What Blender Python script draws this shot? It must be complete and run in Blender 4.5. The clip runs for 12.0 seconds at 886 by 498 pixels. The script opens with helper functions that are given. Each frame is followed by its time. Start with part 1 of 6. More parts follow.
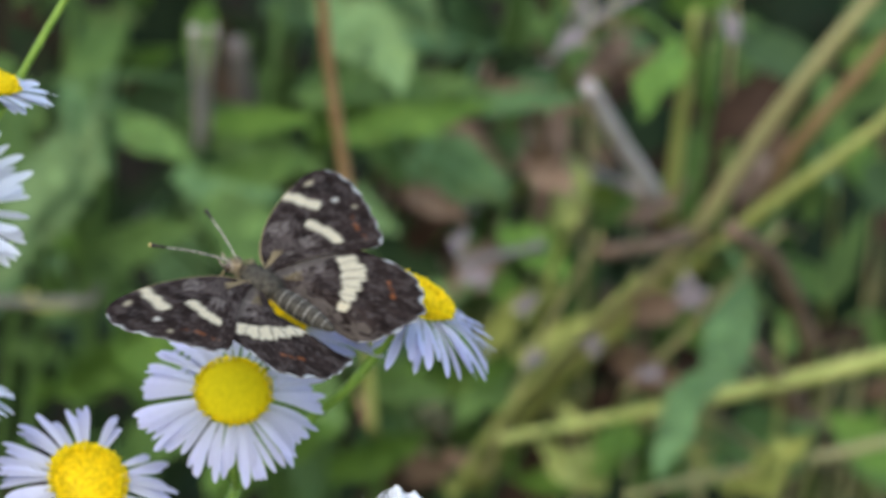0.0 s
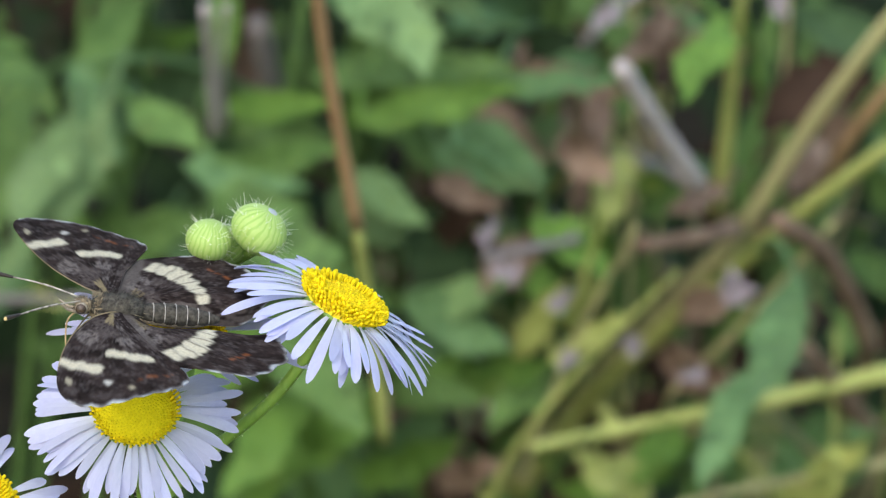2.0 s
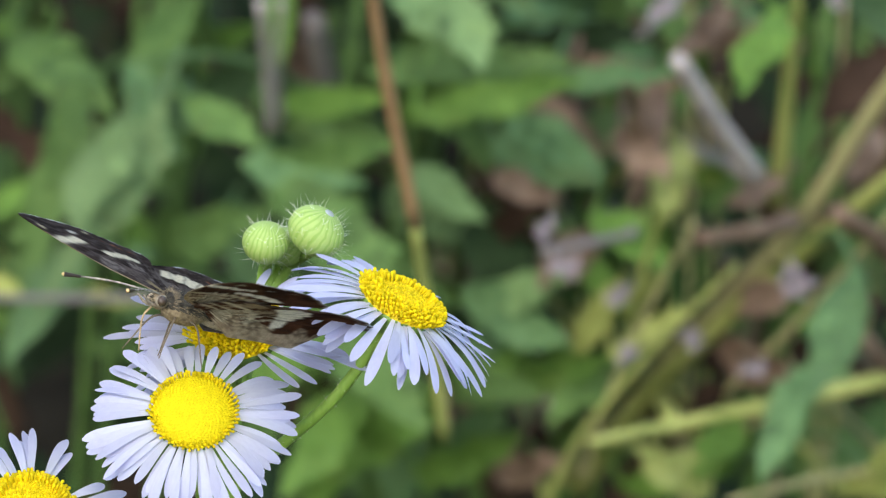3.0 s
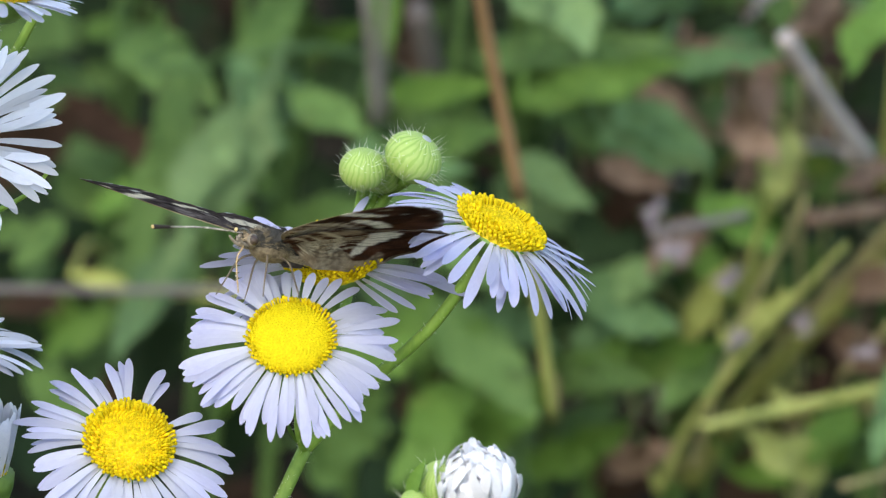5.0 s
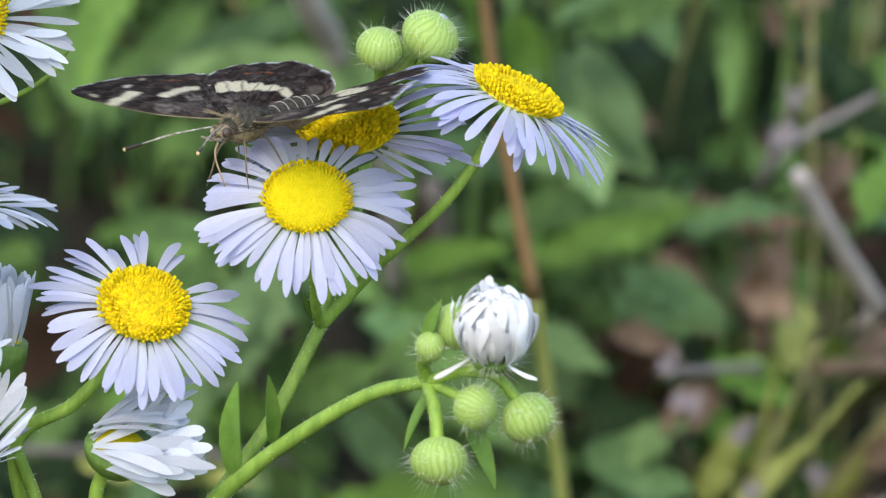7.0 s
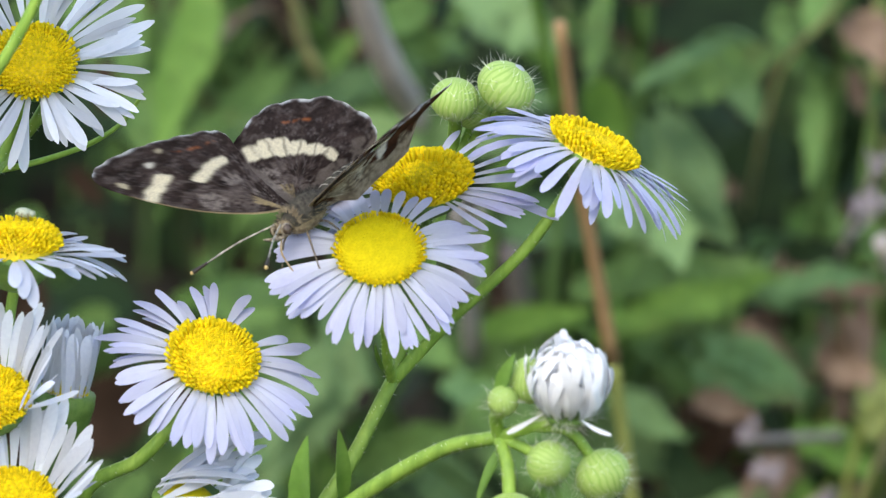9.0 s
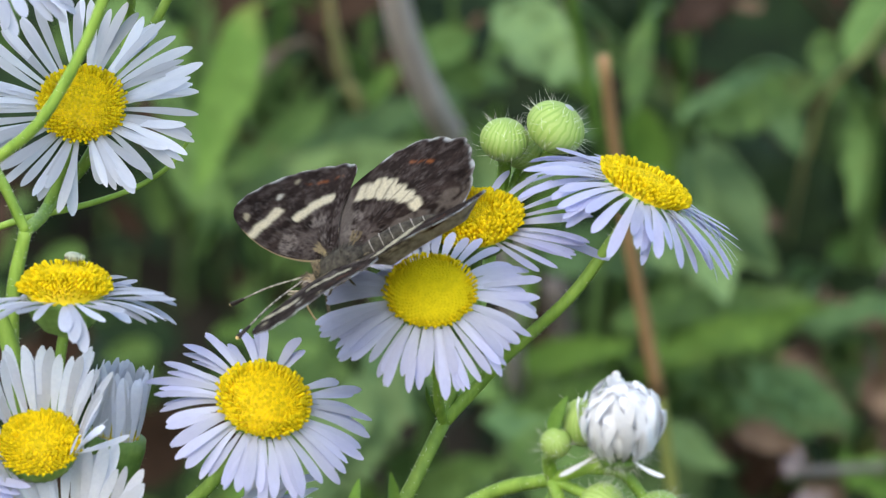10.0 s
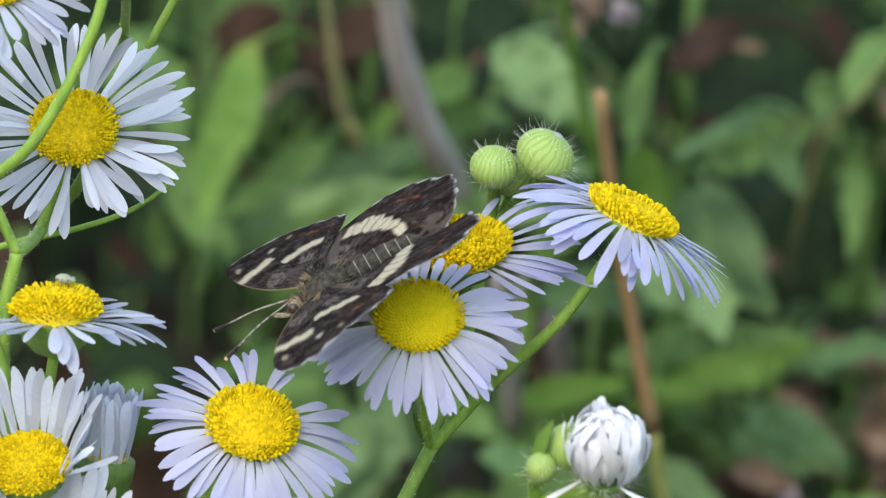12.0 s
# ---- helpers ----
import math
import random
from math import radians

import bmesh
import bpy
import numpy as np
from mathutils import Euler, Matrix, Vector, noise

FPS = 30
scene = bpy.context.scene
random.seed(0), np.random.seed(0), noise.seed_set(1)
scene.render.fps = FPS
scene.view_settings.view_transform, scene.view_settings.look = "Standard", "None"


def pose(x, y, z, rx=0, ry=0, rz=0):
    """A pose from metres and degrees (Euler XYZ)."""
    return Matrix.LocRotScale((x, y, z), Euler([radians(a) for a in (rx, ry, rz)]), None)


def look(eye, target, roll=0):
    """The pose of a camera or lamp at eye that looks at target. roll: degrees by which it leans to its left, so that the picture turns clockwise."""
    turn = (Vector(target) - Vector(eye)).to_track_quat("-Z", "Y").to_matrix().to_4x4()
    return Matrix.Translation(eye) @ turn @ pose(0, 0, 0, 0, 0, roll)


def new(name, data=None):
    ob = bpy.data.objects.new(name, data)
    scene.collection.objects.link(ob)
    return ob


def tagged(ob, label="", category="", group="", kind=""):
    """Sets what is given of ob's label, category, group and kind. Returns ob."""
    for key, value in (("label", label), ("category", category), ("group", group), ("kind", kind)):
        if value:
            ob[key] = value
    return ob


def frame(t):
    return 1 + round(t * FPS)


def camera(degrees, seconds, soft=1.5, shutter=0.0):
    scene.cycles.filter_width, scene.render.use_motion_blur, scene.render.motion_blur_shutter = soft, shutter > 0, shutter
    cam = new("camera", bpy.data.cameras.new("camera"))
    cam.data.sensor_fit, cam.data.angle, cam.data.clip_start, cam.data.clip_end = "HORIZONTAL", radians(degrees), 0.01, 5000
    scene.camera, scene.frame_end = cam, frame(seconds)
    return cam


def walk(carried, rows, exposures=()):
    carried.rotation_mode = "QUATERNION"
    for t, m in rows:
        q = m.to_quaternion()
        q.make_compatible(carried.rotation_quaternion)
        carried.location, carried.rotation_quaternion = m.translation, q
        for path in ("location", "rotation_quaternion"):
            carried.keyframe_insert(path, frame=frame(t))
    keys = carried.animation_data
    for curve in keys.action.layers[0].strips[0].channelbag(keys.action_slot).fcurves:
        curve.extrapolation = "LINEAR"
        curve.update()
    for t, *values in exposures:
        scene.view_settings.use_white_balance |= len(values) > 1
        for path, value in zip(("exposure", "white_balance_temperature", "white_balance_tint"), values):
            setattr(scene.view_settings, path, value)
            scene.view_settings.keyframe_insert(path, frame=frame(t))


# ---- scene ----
cam = camera(9.0, 12.0, soft=1.25)
cam.data.dof.use_dof = True
cam.data.dof.focus_distance = 0.465
cam.data.dof.aperture_fstop = 68.0
PATH = [
    (0, (0.01206, -0.48064, 0.65774), (0.01833, 0.04757, 0.44766), 7.752),
    (0.1, (0.01292, -0.47372, 0.65529), (0.01937, 0.04757, 0.44757), 8.062),
    (0.2, (0.01346, -0.46534, 0.65213), (0.01954, 0.04757, 0.44759), 8.116),
    (0.3, (0.01397, -0.44118, 0.64308), (0.02016, 0.04757, 0.44819), 8.008),
    (0.4, (0.01462, -0.42259, 0.63595), (0.01968, 0.04757, 0.44767), 7.897),
    (0.5, (0.01442, -0.41690, 0.63275), (0.01916, 0.04757, 0.44690), 7.996),
    (0.6, (0.01520, -0.41723, 0.63220), (0.01923, 0.04705, 0.44665), 7.972),
    (0.7, (0.01564, -0.41793, 0.63205), (0.01870, 0.04661, 0.44712), 7.911),
    (0.8, (0.01616, -0.41830, 0.63204), (0.01803, 0.04663, 0.44810), 7.786),
    (0.9, (0.01686, -0.41860, 0.63208), (0.01804, 0.04609, 0.44754), 7.628),
    (1, (0.01781, -0.41885, 0.63223), (0.01822, 0.04544, 0.44667), 7.462),
    (1.1, (0.01906, -0.41907, 0.63253), (0.01807, 0.04511, 0.44668), 7.315),
    (1.2, (0.02051, -0.41946, 0.63297), (0.01817, 0.04471, 0.44713), 7.170),
    (1.3, (0.02208, -0.42027, 0.63354), (0.01910, 0.04385, 0.44756), 7.009),
    (1.4, (0.02367, -0.42149, 0.63422), (0.02039, 0.04256, 0.44808), 6.888),
    (1.5, (0.02522, -0.42315, 0.63498), (0.02155, 0.04087, 0.44878), 6.864),
    (1.6, (0.02665, -0.42528, 0.63580), (0.02209, 0.03880, 0.44977), 6.992),
    (1.7, (0.02795, -0.42657, 0.63657), (0.02212, 0.03746, 0.45043), 7.174),
    (1.8, (0.02910, -0.42641, 0.63728), (0.02267, 0.03766, 0.45128), 7.251),
    (1.9, (0.03005, -0.42498, 0.63787), (0.02296, 0.03886, 0.45132), 7.199),
    (2, (0.03083, -0.42337, 0.63835), (0.02308, 0.04013, 0.45098), 7.078),
    (2.1, (0.03147, -0.42269, 0.63877), (0.02310, 0.04051, 0.45070), 6.948),
    (2.2, (0.03197, -0.42243, 0.63909), (0.02295, 0.04061, 0.45065), 6.810),
    (2.3, (0.03231, -0.42208, 0.63927), (0.02256, 0.04101, 0.45098), 6.664),
    (2.4, (0.03253, -0.42188, 0.63930), (0.02220, 0.04131, 0.45128), 6.563),
    (2.5, (0.03263, -0.42206, 0.63915), (0.02218, 0.04112, 0.45112), 6.562),
    (2.6, (0.03249, -0.42302, 0.63890), (0.02214, 0.04020, 0.45096), 6.545),
    (2.7, (0.03215, -0.42388, 0.63859), (0.02181, 0.03923, 0.45038), 6.503),
    (2.8, (0.03169, -0.42374, 0.63827), (0.02090, 0.03892, 0.44897), 6.432),
    (2.9, (0.03118, -0.42260, 0.63815), (0.01933, 0.04014, 0.44914), 6.365),
    (3, (0.03068, -0.42091, 0.63832), (0.01794, 0.04191, 0.44953), 6.285),
    (3.1, (0.03026, -0.41909, 0.63888), (0.01758, 0.04321, 0.44883), 6.174),
    (3.2, (0.02997, -0.41733, 0.63959), (0.01770, 0.04422, 0.44771), 6.054),
    (3.3, (0.02988, -0.41579, 0.64023), (0.01776, 0.04514, 0.44685), 5.945),
    (3.4, (0.02995, -0.41447, 0.64077), (0.01776, 0.04597, 0.44622), 5.847),
    (3.5, (0.03017, -0.41336, 0.64120), (0.01771, 0.04670, 0.44579), 5.759),
    (3.6, (0.03050, -0.41247, 0.64152), (0.01760, 0.04733, 0.44552), 5.679),
    (3.7, (0.03093, -0.41179, 0.64170), (0.01743, 0.04786, 0.44538), 5.608),
    (3.8, (0.03143, -0.41132, 0.64174), (0.01721, 0.04828, 0.44535), 5.545),
    (3.9, (0.03197, -0.41105, 0.64161), (0.01692, 0.04859, 0.44538), 5.489),
    (4, (0.03252, -0.41098, 0.64131), (0.01657, 0.04878, 0.44545), 5.439),
    (4.1, (0.03306, -0.41111, 0.64082), (0.01616, 0.04886, 0.44553), 5.395),
    (4.2, (0.03357, -0.41144, 0.64013), (0.01568, 0.04881, 0.44559), 5.356),
    (4.3, (0.03402, -0.41196, 0.63923), (0.01514, 0.04864, 0.44559), 5.322),
    (4.4, (0.03439, -0.41266, 0.63809), (0.01453, 0.04833, 0.44550), 5.291),
    (4.5, (0.03464, -0.41355, 0.63671), (0.01386, 0.04789, 0.44530), 5.262),
    (4.6, (0.03476, -0.41463, 0.63508), (0.01312, 0.04731, 0.44494), 5.237),
    (4.7, (0.03472, -0.41588, 0.63317), (0.01231, 0.04658, 0.44441), 5.213),
    (4.8, (0.03449, -0.41731, 0.63098), (0.01143, 0.04571, 0.44367), 5.189),
    (4.9, (0.03404, -0.41891, 0.62849), (0.01049, 0.04468, 0.44268), 5.166),
    (5, (0.03353, -0.42012, 0.62568), (0.00960, 0.04402, 0.44128), 5.176),
    (5.1, (0.03310, -0.42037, 0.62250), (0.00888, 0.04422, 0.43930), 5.250),
    (5.2, (0.03281, -0.42057, 0.61919), (0.00923, 0.04462, 0.43741), 5.334),
    (5.3, (0.03258, -0.42170, 0.61591), (0.00926, 0.04393, 0.43523), 5.367),
    (5.4, (0.03240, -0.42335, 0.61275), (0.00872, 0.04324, 0.43462), 5.385),
    (5.5, (0.03228, -0.42530, 0.60966), (0.00853, 0.04231, 0.43422), 5.431),
    (5.6, (0.03214, -0.42793, 0.60669), (0.00815, 0.04057, 0.43367), 5.504),
    (5.7, (0.03199, -0.42993, 0.60376), (0.00809, 0.03935, 0.43285), 5.502),
    (5.8, (0.03189, -0.43068, 0.60081), (0.00738, 0.03964, 0.43289), 5.476),
    (5.9, (0.03187, -0.43074, 0.59785), (0.00681, 0.04098, 0.43396), 5.422),
    (6, (0.03198, -0.43118, 0.59476), (0.00661, 0.04181, 0.43466), 5.413),
    (6.1, (0.03227, -0.43312, 0.59148), (0.00697, 0.04063, 0.43363), 5.524),
    (6.2, (0.03267, -0.43501, 0.58821), (0.00702, 0.03949, 0.43268), 5.621),
    (6.3, (0.03316, -0.43639, 0.58516), (0.00706, 0.03886, 0.43198), 5.621),
    (6.4, (0.03379, -0.43660, 0.58246), (0.00711, 0.03949, 0.43205), 5.534),
    (6.5, (0.03455, -0.43620, 0.58026), (0.00736, 0.04068, 0.43244), 5.389),
    (6.6, (0.03548, -0.43625, 0.57868), (0.00771, 0.04115, 0.43270), 5.306),
    (6.7, (0.03643, -0.43643, 0.57753), (0.00807, 0.04136, 0.43292), 5.260),
    (6.8, (0.03727, -0.43639, 0.57660), (0.00839, 0.04174, 0.43320), 5.224),
    (6.9, (0.03799, -0.43615, 0.57587), (0.00867, 0.04226, 0.43352), 5.197),
    (7, (0.03861, -0.43574, 0.57532), (0.00890, 0.04291, 0.43388), 5.179),
    (7.1, (0.03914, -0.43521, 0.57494), (0.00908, 0.04365, 0.43427), 5.168),
    (7.2, (0.03957, -0.43458, 0.57469), (0.00922, 0.04446, 0.43469), 5.165),
    (7.3, (0.03992, -0.43387, 0.57456), (0.00931, 0.04532, 0.43513), 5.169),
    (7.4, (0.04020, -0.43313, 0.57453), (0.00935, 0.04619, 0.43559), 5.179),
    (7.5, (0.04041, -0.43237, 0.57458), (0.00934, 0.04705, 0.43605), 5.194),
    (7.6, (0.04055, -0.43164, 0.57469), (0.00928, 0.04787, 0.43651), 5.214),
    (7.7, (0.04064, -0.43096, 0.57483), (0.00917, 0.04863, 0.43697), 5.238),
    (7.8, (0.04069, -0.43036, 0.57498), (0.00901, 0.04930, 0.43742), 5.264),
    (7.9, (0.04069, -0.42987, 0.57513), (0.00879, 0.04985, 0.43785), 5.294),
    (8, (0.04066, -0.42953, 0.57524), (0.00852, 0.05026, 0.43826), 5.325),
    (8.1, (0.04060, -0.42936, 0.57531), (0.00819, 0.05050, 0.43864), 5.358),
    (8.2, (0.04053, -0.42939, 0.57531), (0.00780, 0.05054, 0.43898), 5.391),
    (8.3, (0.04044, -0.42966, 0.57522), (0.00736, 0.05036, 0.43928), 5.424),
    (8.4, (0.04034, -0.43020, 0.57502), (0.00685, 0.04993, 0.43953), 5.456),
    (8.5, (0.04025, -0.43103, 0.57468), (0.00629, 0.04921, 0.43972), 5.487),
    (8.6, (0.04016, -0.43219, 0.57419), (0.00566, 0.04819, 0.43986), 5.515),
    (8.7, (0.04004, -0.43271, 0.57353), (0.00443, 0.04763, 0.43935), 5.555),
    (8.8, (0.03990, -0.43164, 0.57266), (0.00345, 0.04818, 0.43685), 5.618),
    (8.9, (0.03961, -0.43035, 0.57192), (0.00216, 0.04938, 0.43605), 5.519),
    (9, (0.03920, -0.42947, 0.57139), (0.00129, 0.05037, 0.43607), 5.323),
    (9.1, (0.03871, -0.42984, 0.57111), (0.00062, 0.05001, 0.43584), 5.241),
    (9.2, (0.03818, -0.43031, 0.57101), (-0.00006, 0.04950, 0.43568), 5.224),
    (9.3, (0.03766, -0.42978, 0.57102), (-0.00098, 0.05007, 0.43592), 5.222),
    (9.4, (0.03724, -0.42880, 0.57113), (-0.00186, 0.05112, 0.43641), 5.220),
    (9.5, (0.03698, -0.42794, 0.57135), (-0.00247, 0.05206, 0.43701), 5.202),
    (9.6, (0.03699, -0.42778, 0.57166), (-0.00253, 0.05228, 0.43759), 5.154),
    (9.7, (0.03714, -0.42796, 0.57200), (-0.00252, 0.05221, 0.43833), 5.085),
    (9.8, (0.03736, -0.42814, 0.57224), (-0.00250, 0.05195, 0.43837), 5.005),
    (9.9, (0.03753, -0.42795, 0.57233), (-0.00295, 0.05207, 0.43837), 4.922),
    (10, (0.03754, -0.42777, 0.57222), (-0.00352, 0.05231, 0.43866), 4.852),
    (10.1, (0.03731, -0.42799, 0.57186), (-0.00383, 0.05244, 0.43961), 4.807),
    (10.2, (0.03690, -0.42829, 0.57128), (-0.00413, 0.05225, 0.43938), 4.758),
    (10.3, (0.03642, -0.42861, 0.57065), (-0.00432, 0.05205, 0.43912), 4.699),
    (10.4, (0.03593, -0.42897, 0.57009), (-0.00506, 0.05168, 0.43858), 4.626),
    (10.5, (0.03555, -0.42934, 0.56974), (-0.00607, 0.05125, 0.43823), 4.535),
    (10.6, (0.03551, -0.42934, 0.56970), (-0.00663, 0.05137, 0.43876), 4.547),
    (10.7, (0.03569, -0.42933, 0.56986), (-0.00676, 0.05152, 0.43955), 4.591),
    (10.8, (0.03595, -0.42971, 0.57010), (-0.00647, 0.05120, 0.44001), 4.602),
    (10.9, (0.03627, -0.43022, 0.57030), (-0.00590, 0.05073, 0.44026), 4.589),
    (11, (0.03658, -0.43062, 0.57032), (-0.00516, 0.05041, 0.44043), 4.568),
    (11.1, (0.03686, -0.43065, 0.57003), (-0.00436, 0.05056, 0.44066), 4.549),
    (11.2, (0.03708, -0.43059, 0.56956), (-0.00391, 0.05072, 0.44046), 4.544),
    (11.3, (0.03726, -0.43069, 0.56902), (-0.00417, 0.05042, 0.43934), 4.562),
    (11.4, (0.03744, -0.43109, 0.56862), (-0.00444, 0.05001, 0.43905), 4.614),
    (11.5, (0.03769, -0.43160, 0.56844), (-0.00454, 0.04955, 0.43917), 4.760),
    (11.6, (0.03810, -0.43200, 0.56860), (-0.00429, 0.04913, 0.43929), 5.061),
    (11.7, (0.03852, -0.43201, 0.56903), (-0.00350, 0.04916, 0.43975), 5.234),
    (11.8, (0.03891, -0.43174, 0.56967), (-0.00306, 0.04942, 0.44036), 5.311),
    (11.9, (0.03929, -0.43129, 0.57046), (-0.00285, 0.04984, 0.44108), 5.324),
    (12, (0.03966, -0.43075, 0.57131), (-0.00275, 0.05033, 0.44185), 5.305),
]
walk(cam, [(t, look(eye, target, roll)) for t, eye, target, roll in PATH], [(0, 0.12), (0.5, 0.32), (3.2, 0.32), (5.2, 0.2), (6.7, 0.22), (8.5, 0.24), (9.2, 0.26), (10.0, 0.12), (12.0, 0.09)])

# ---- light: bright overcast sky over an open meadow edge ----
world = bpy.data.worlds.new("overcast_sky")
scene.world = world
world.use_nodes = True
wn = world.node_tree.nodes
sky = wn.new("ShaderNodeTexSky")
sky.sky_type = "NISHITA"
sky.sun_disc = False
sky.sun_elevation = radians(47.3)
sky.sun_rotation = radians(200)
sky.air_density = 1.6
sky.dust_density = 2.4
wn["Background"].inputs["Strength"].default_value = 0.29
world.node_tree.links.new(sky.outputs["Color"], wn["Background"].inputs["Color"])
sun_data = bpy.data.lights.new("sun", "SUN")
sun_data.energy = 0.62
sun_data.angle = radians(50)
sun_data.color = (1.0, 0.985, 0.975)
sun = new("sun", sun_data)
sun.matrix_world = look((-0.36, -1.0, 1.15), (0, 0, 0))


# ---- materials ----
def shader(name, rough=0.5, spec=0.4):
    m = bpy.data.materials.new(name)
    m.use_nodes = True
    n, l = m.node_tree.nodes, m.node_tree.links
    b = n["Principled BSDF"]
    b.inputs["Roughness"].default_value = rough
    b.inputs["Specular IOR Level"].default_value = spec
    return m, n, l, b


def ramp(n, l, fac, stops):
    r = n.new("ShaderNodeValToRGB")
    e = r.color_ramp.elements
    while len(e) < len(stops):
        e.new(0.5)
    for k, (p, c) in zip(e, stops):
        k.position, k.color = p, (*c, 1)
    l.new(fac, r.inputs["Fac"])
    return r.outputs["Color"]


def grain(n, l, scale, detail=3.0, stretch=(1, 1, 1), rough=0.6):
    tc, mp, t = n.new("ShaderNodeTexCoord"), n.new("ShaderNodeMapping"), n.new("ShaderNodeTexNoise")
    mp.inputs["Scale"].default_value = stretch
    t.inputs["Scale"].default_value, t.inputs["Detail"].default_value = scale, detail
    t.inputs["Roughness"].default_value = rough
    l.new(tc.outputs["Object"], mp.inputs["Vector"])
    l.new(mp.outputs["Vector"], t.inputs["Vector"])
    return t.outputs["Fac"]


def mixed(n, l, fac, a, b, kind="MIX"):
    x = n.new("ShaderNodeMix")
    x.data_type, x.blend_type = "RGBA", kind
    for s, v in ((0, fac), (6, a), (7, b)):
        if hasattr(v, "links"):
            l.new(v, x.inputs[s])
        else:
            x.inputs[s].default_value = v if s == 0 else (*v, 1)
    return x.outputs[2]


def bumped(n, l, b, height, strength, distance):
    u = n.new("ShaderNodeBump")
    u.inputs["Strength"].default_value, u.inputs["Distance"].default_value = strength, distance
    l.new(height, u.inputs["Height"])
    l.new(u.outputs["Normal"], b.inputs["Normal"])


def lit_through(m, n, l, b, color, amount):
    """Thin tissue: part of the light passes through."""
    t, x = n.new("ShaderNodeBsdfTranslucent"), n.new("ShaderNodeMixShader")
    x.inputs["Fac"].default_value = amount
    if hasattr(color, "links"):
        l.new(color, t.inputs["Color"])
    else:
        t.inputs["Color"].default_value = (*color, 1)
    l.new(b.outputs["BSDF"], x.inputs[1])
    l.new(t.outputs["BSDF"], x.inputs[2])
    l.new(x.outputs["Shader"], n["Material Output"].inputs["Surface"])


def leaf_material(name, dark, light, dry, rough=0.6, through_amount=0.2):
    """A herb leaf: blotches, fine veining and dry yellowed patches."""
    m, n, l, b = shader(name, rough, 0.16)
    c = ramp(n, l, grain(n, l, 110, 5.0, rough=0.7), [(0.32, dark), (0.68, light)])
    c = mixed(n, l, ramp(n, l, grain(n, l, 420, 3.0), [(0.35, (0, 0, 0)), (0.75, (0.6, 0.6, 0.6))]), c, light)
    c = mixed(n, l, ramp(n, l, grain(n, l, 60, 4.0, rough=0.75), [(0.6, (0, 0, 0)), (0.72, (0.75, 0.75, 0.75))]), c, dry)
    h, mr = n.new("ShaderNodeHueSaturation"), n.new("ShaderNodeMapRange")
    mr.inputs["To Min"].default_value, mr.inputs["To Max"].default_value = 0.65, 1.3
    l.new(n.new("ShaderNodeNewGeometry").outputs["Random Per Island"], mr.inputs["Value"])
    l.new(mr.outputs["Result"], h.inputs["Value"])
    l.new(c, h.inputs["Color"])
    l.new(h.outputs["Color"], b.inputs["Base Color"])
    bumped(n, l, b, grain(n, l, 300, 3.0), 0.5, 0.001)
    lit_through(m, n, l, b, h.outputs["Color"], through_amount)
    return m


def plant_material(name, dark, light, scale, rough=0.5, through_amount=0.0, per="object", spec=0.35, stretch=(1, 1, 1), bump=0.3, dist=0.0002):
    """Two tones by grain, shifted a little from piece to piece."""
    m, n, l, b = shader(name, rough, spec)
    g = grain(n, l, scale, 4.0, stretch)
    c = ramp(n, l, g, [(0.3, dark), (0.72, light)])
    if per == "object":
        o = n.new("ShaderNodeObjectInfo").outputs["Random"]
    else:
        o = n.new("ShaderNodeNewGeometry").outputs["Random Per Island"]
    h = n.new("ShaderNodeHueSaturation")
    mr = n.new("ShaderNodeMapRange")
    mr.inputs["To Min"].default_value, mr.inputs["To Max"].default_value = 0.8, 1.2
    l.new(o, mr.inputs["Value"])
    l.new(mr.outputs["Result"], h.inputs["Value"])
    l.new(c, h.inputs["Color"])
    l.new(h.outputs["Color"], b.inputs["Base Color"])
    bumped(n, l, b, g, bump, dist)
    if through_amount:
        lit_through(m, n, l, b, h.outputs["Color"], through_amount)
    return m




def petal_material(name, base, tip):
    """A ray floret: near white at its foot, lavender towards the tip, with fine lengthwise grooves."""
    m, n, l, b = shader(name, 0.6, 0.3)
    g = grain(n, l, 3000, 4.0, (0.06, 1, 1))
    tc, xyz, mr = n.new("ShaderNodeTexCoord"), n.new("ShaderNodeSeparateXYZ"), n.new("ShaderNodeMapRange")
    l.new(tc.outputs["Object"], xyz.inputs["Vector"])
    l.new(xyz.outputs["X"], mr.inputs["Value"])
    mr.inputs["From Min"].default_value, mr.inputs["From Max"].default_value = 0.0035, 0.0085
    c = mixed(n, l, mr.outputs["Result"], base, tip)
    c = mixed(n, l, 1.0, c, ramp(n, l, g, [(0.3, (0.90, 0.90, 0.93)), (0.7, (1, 1, 1))]), "MULTIPLY")
    h, vr = n.new("ShaderNodeHueSaturation"), n.new("ShaderNodeMapRange")
    vr.inputs["To Min"].default_value, vr.inputs["To Max"].default_value = 0.88, 1.08
    l.new(n.new("ShaderNodeObjectInfo").outputs["Random"], vr.inputs["Value"])
    l.new(vr.outputs["Result"], h.inputs["Value"])
    l.new(c, h.inputs["Color"])
    l.new(h.outputs["Color"], b.inputs["Base Color"])
    bumped(n, l, b, g, 0.5, 0.00005)
    lit_through(m, n, l, b, h.outputs["Color"], 0.55)
    return m


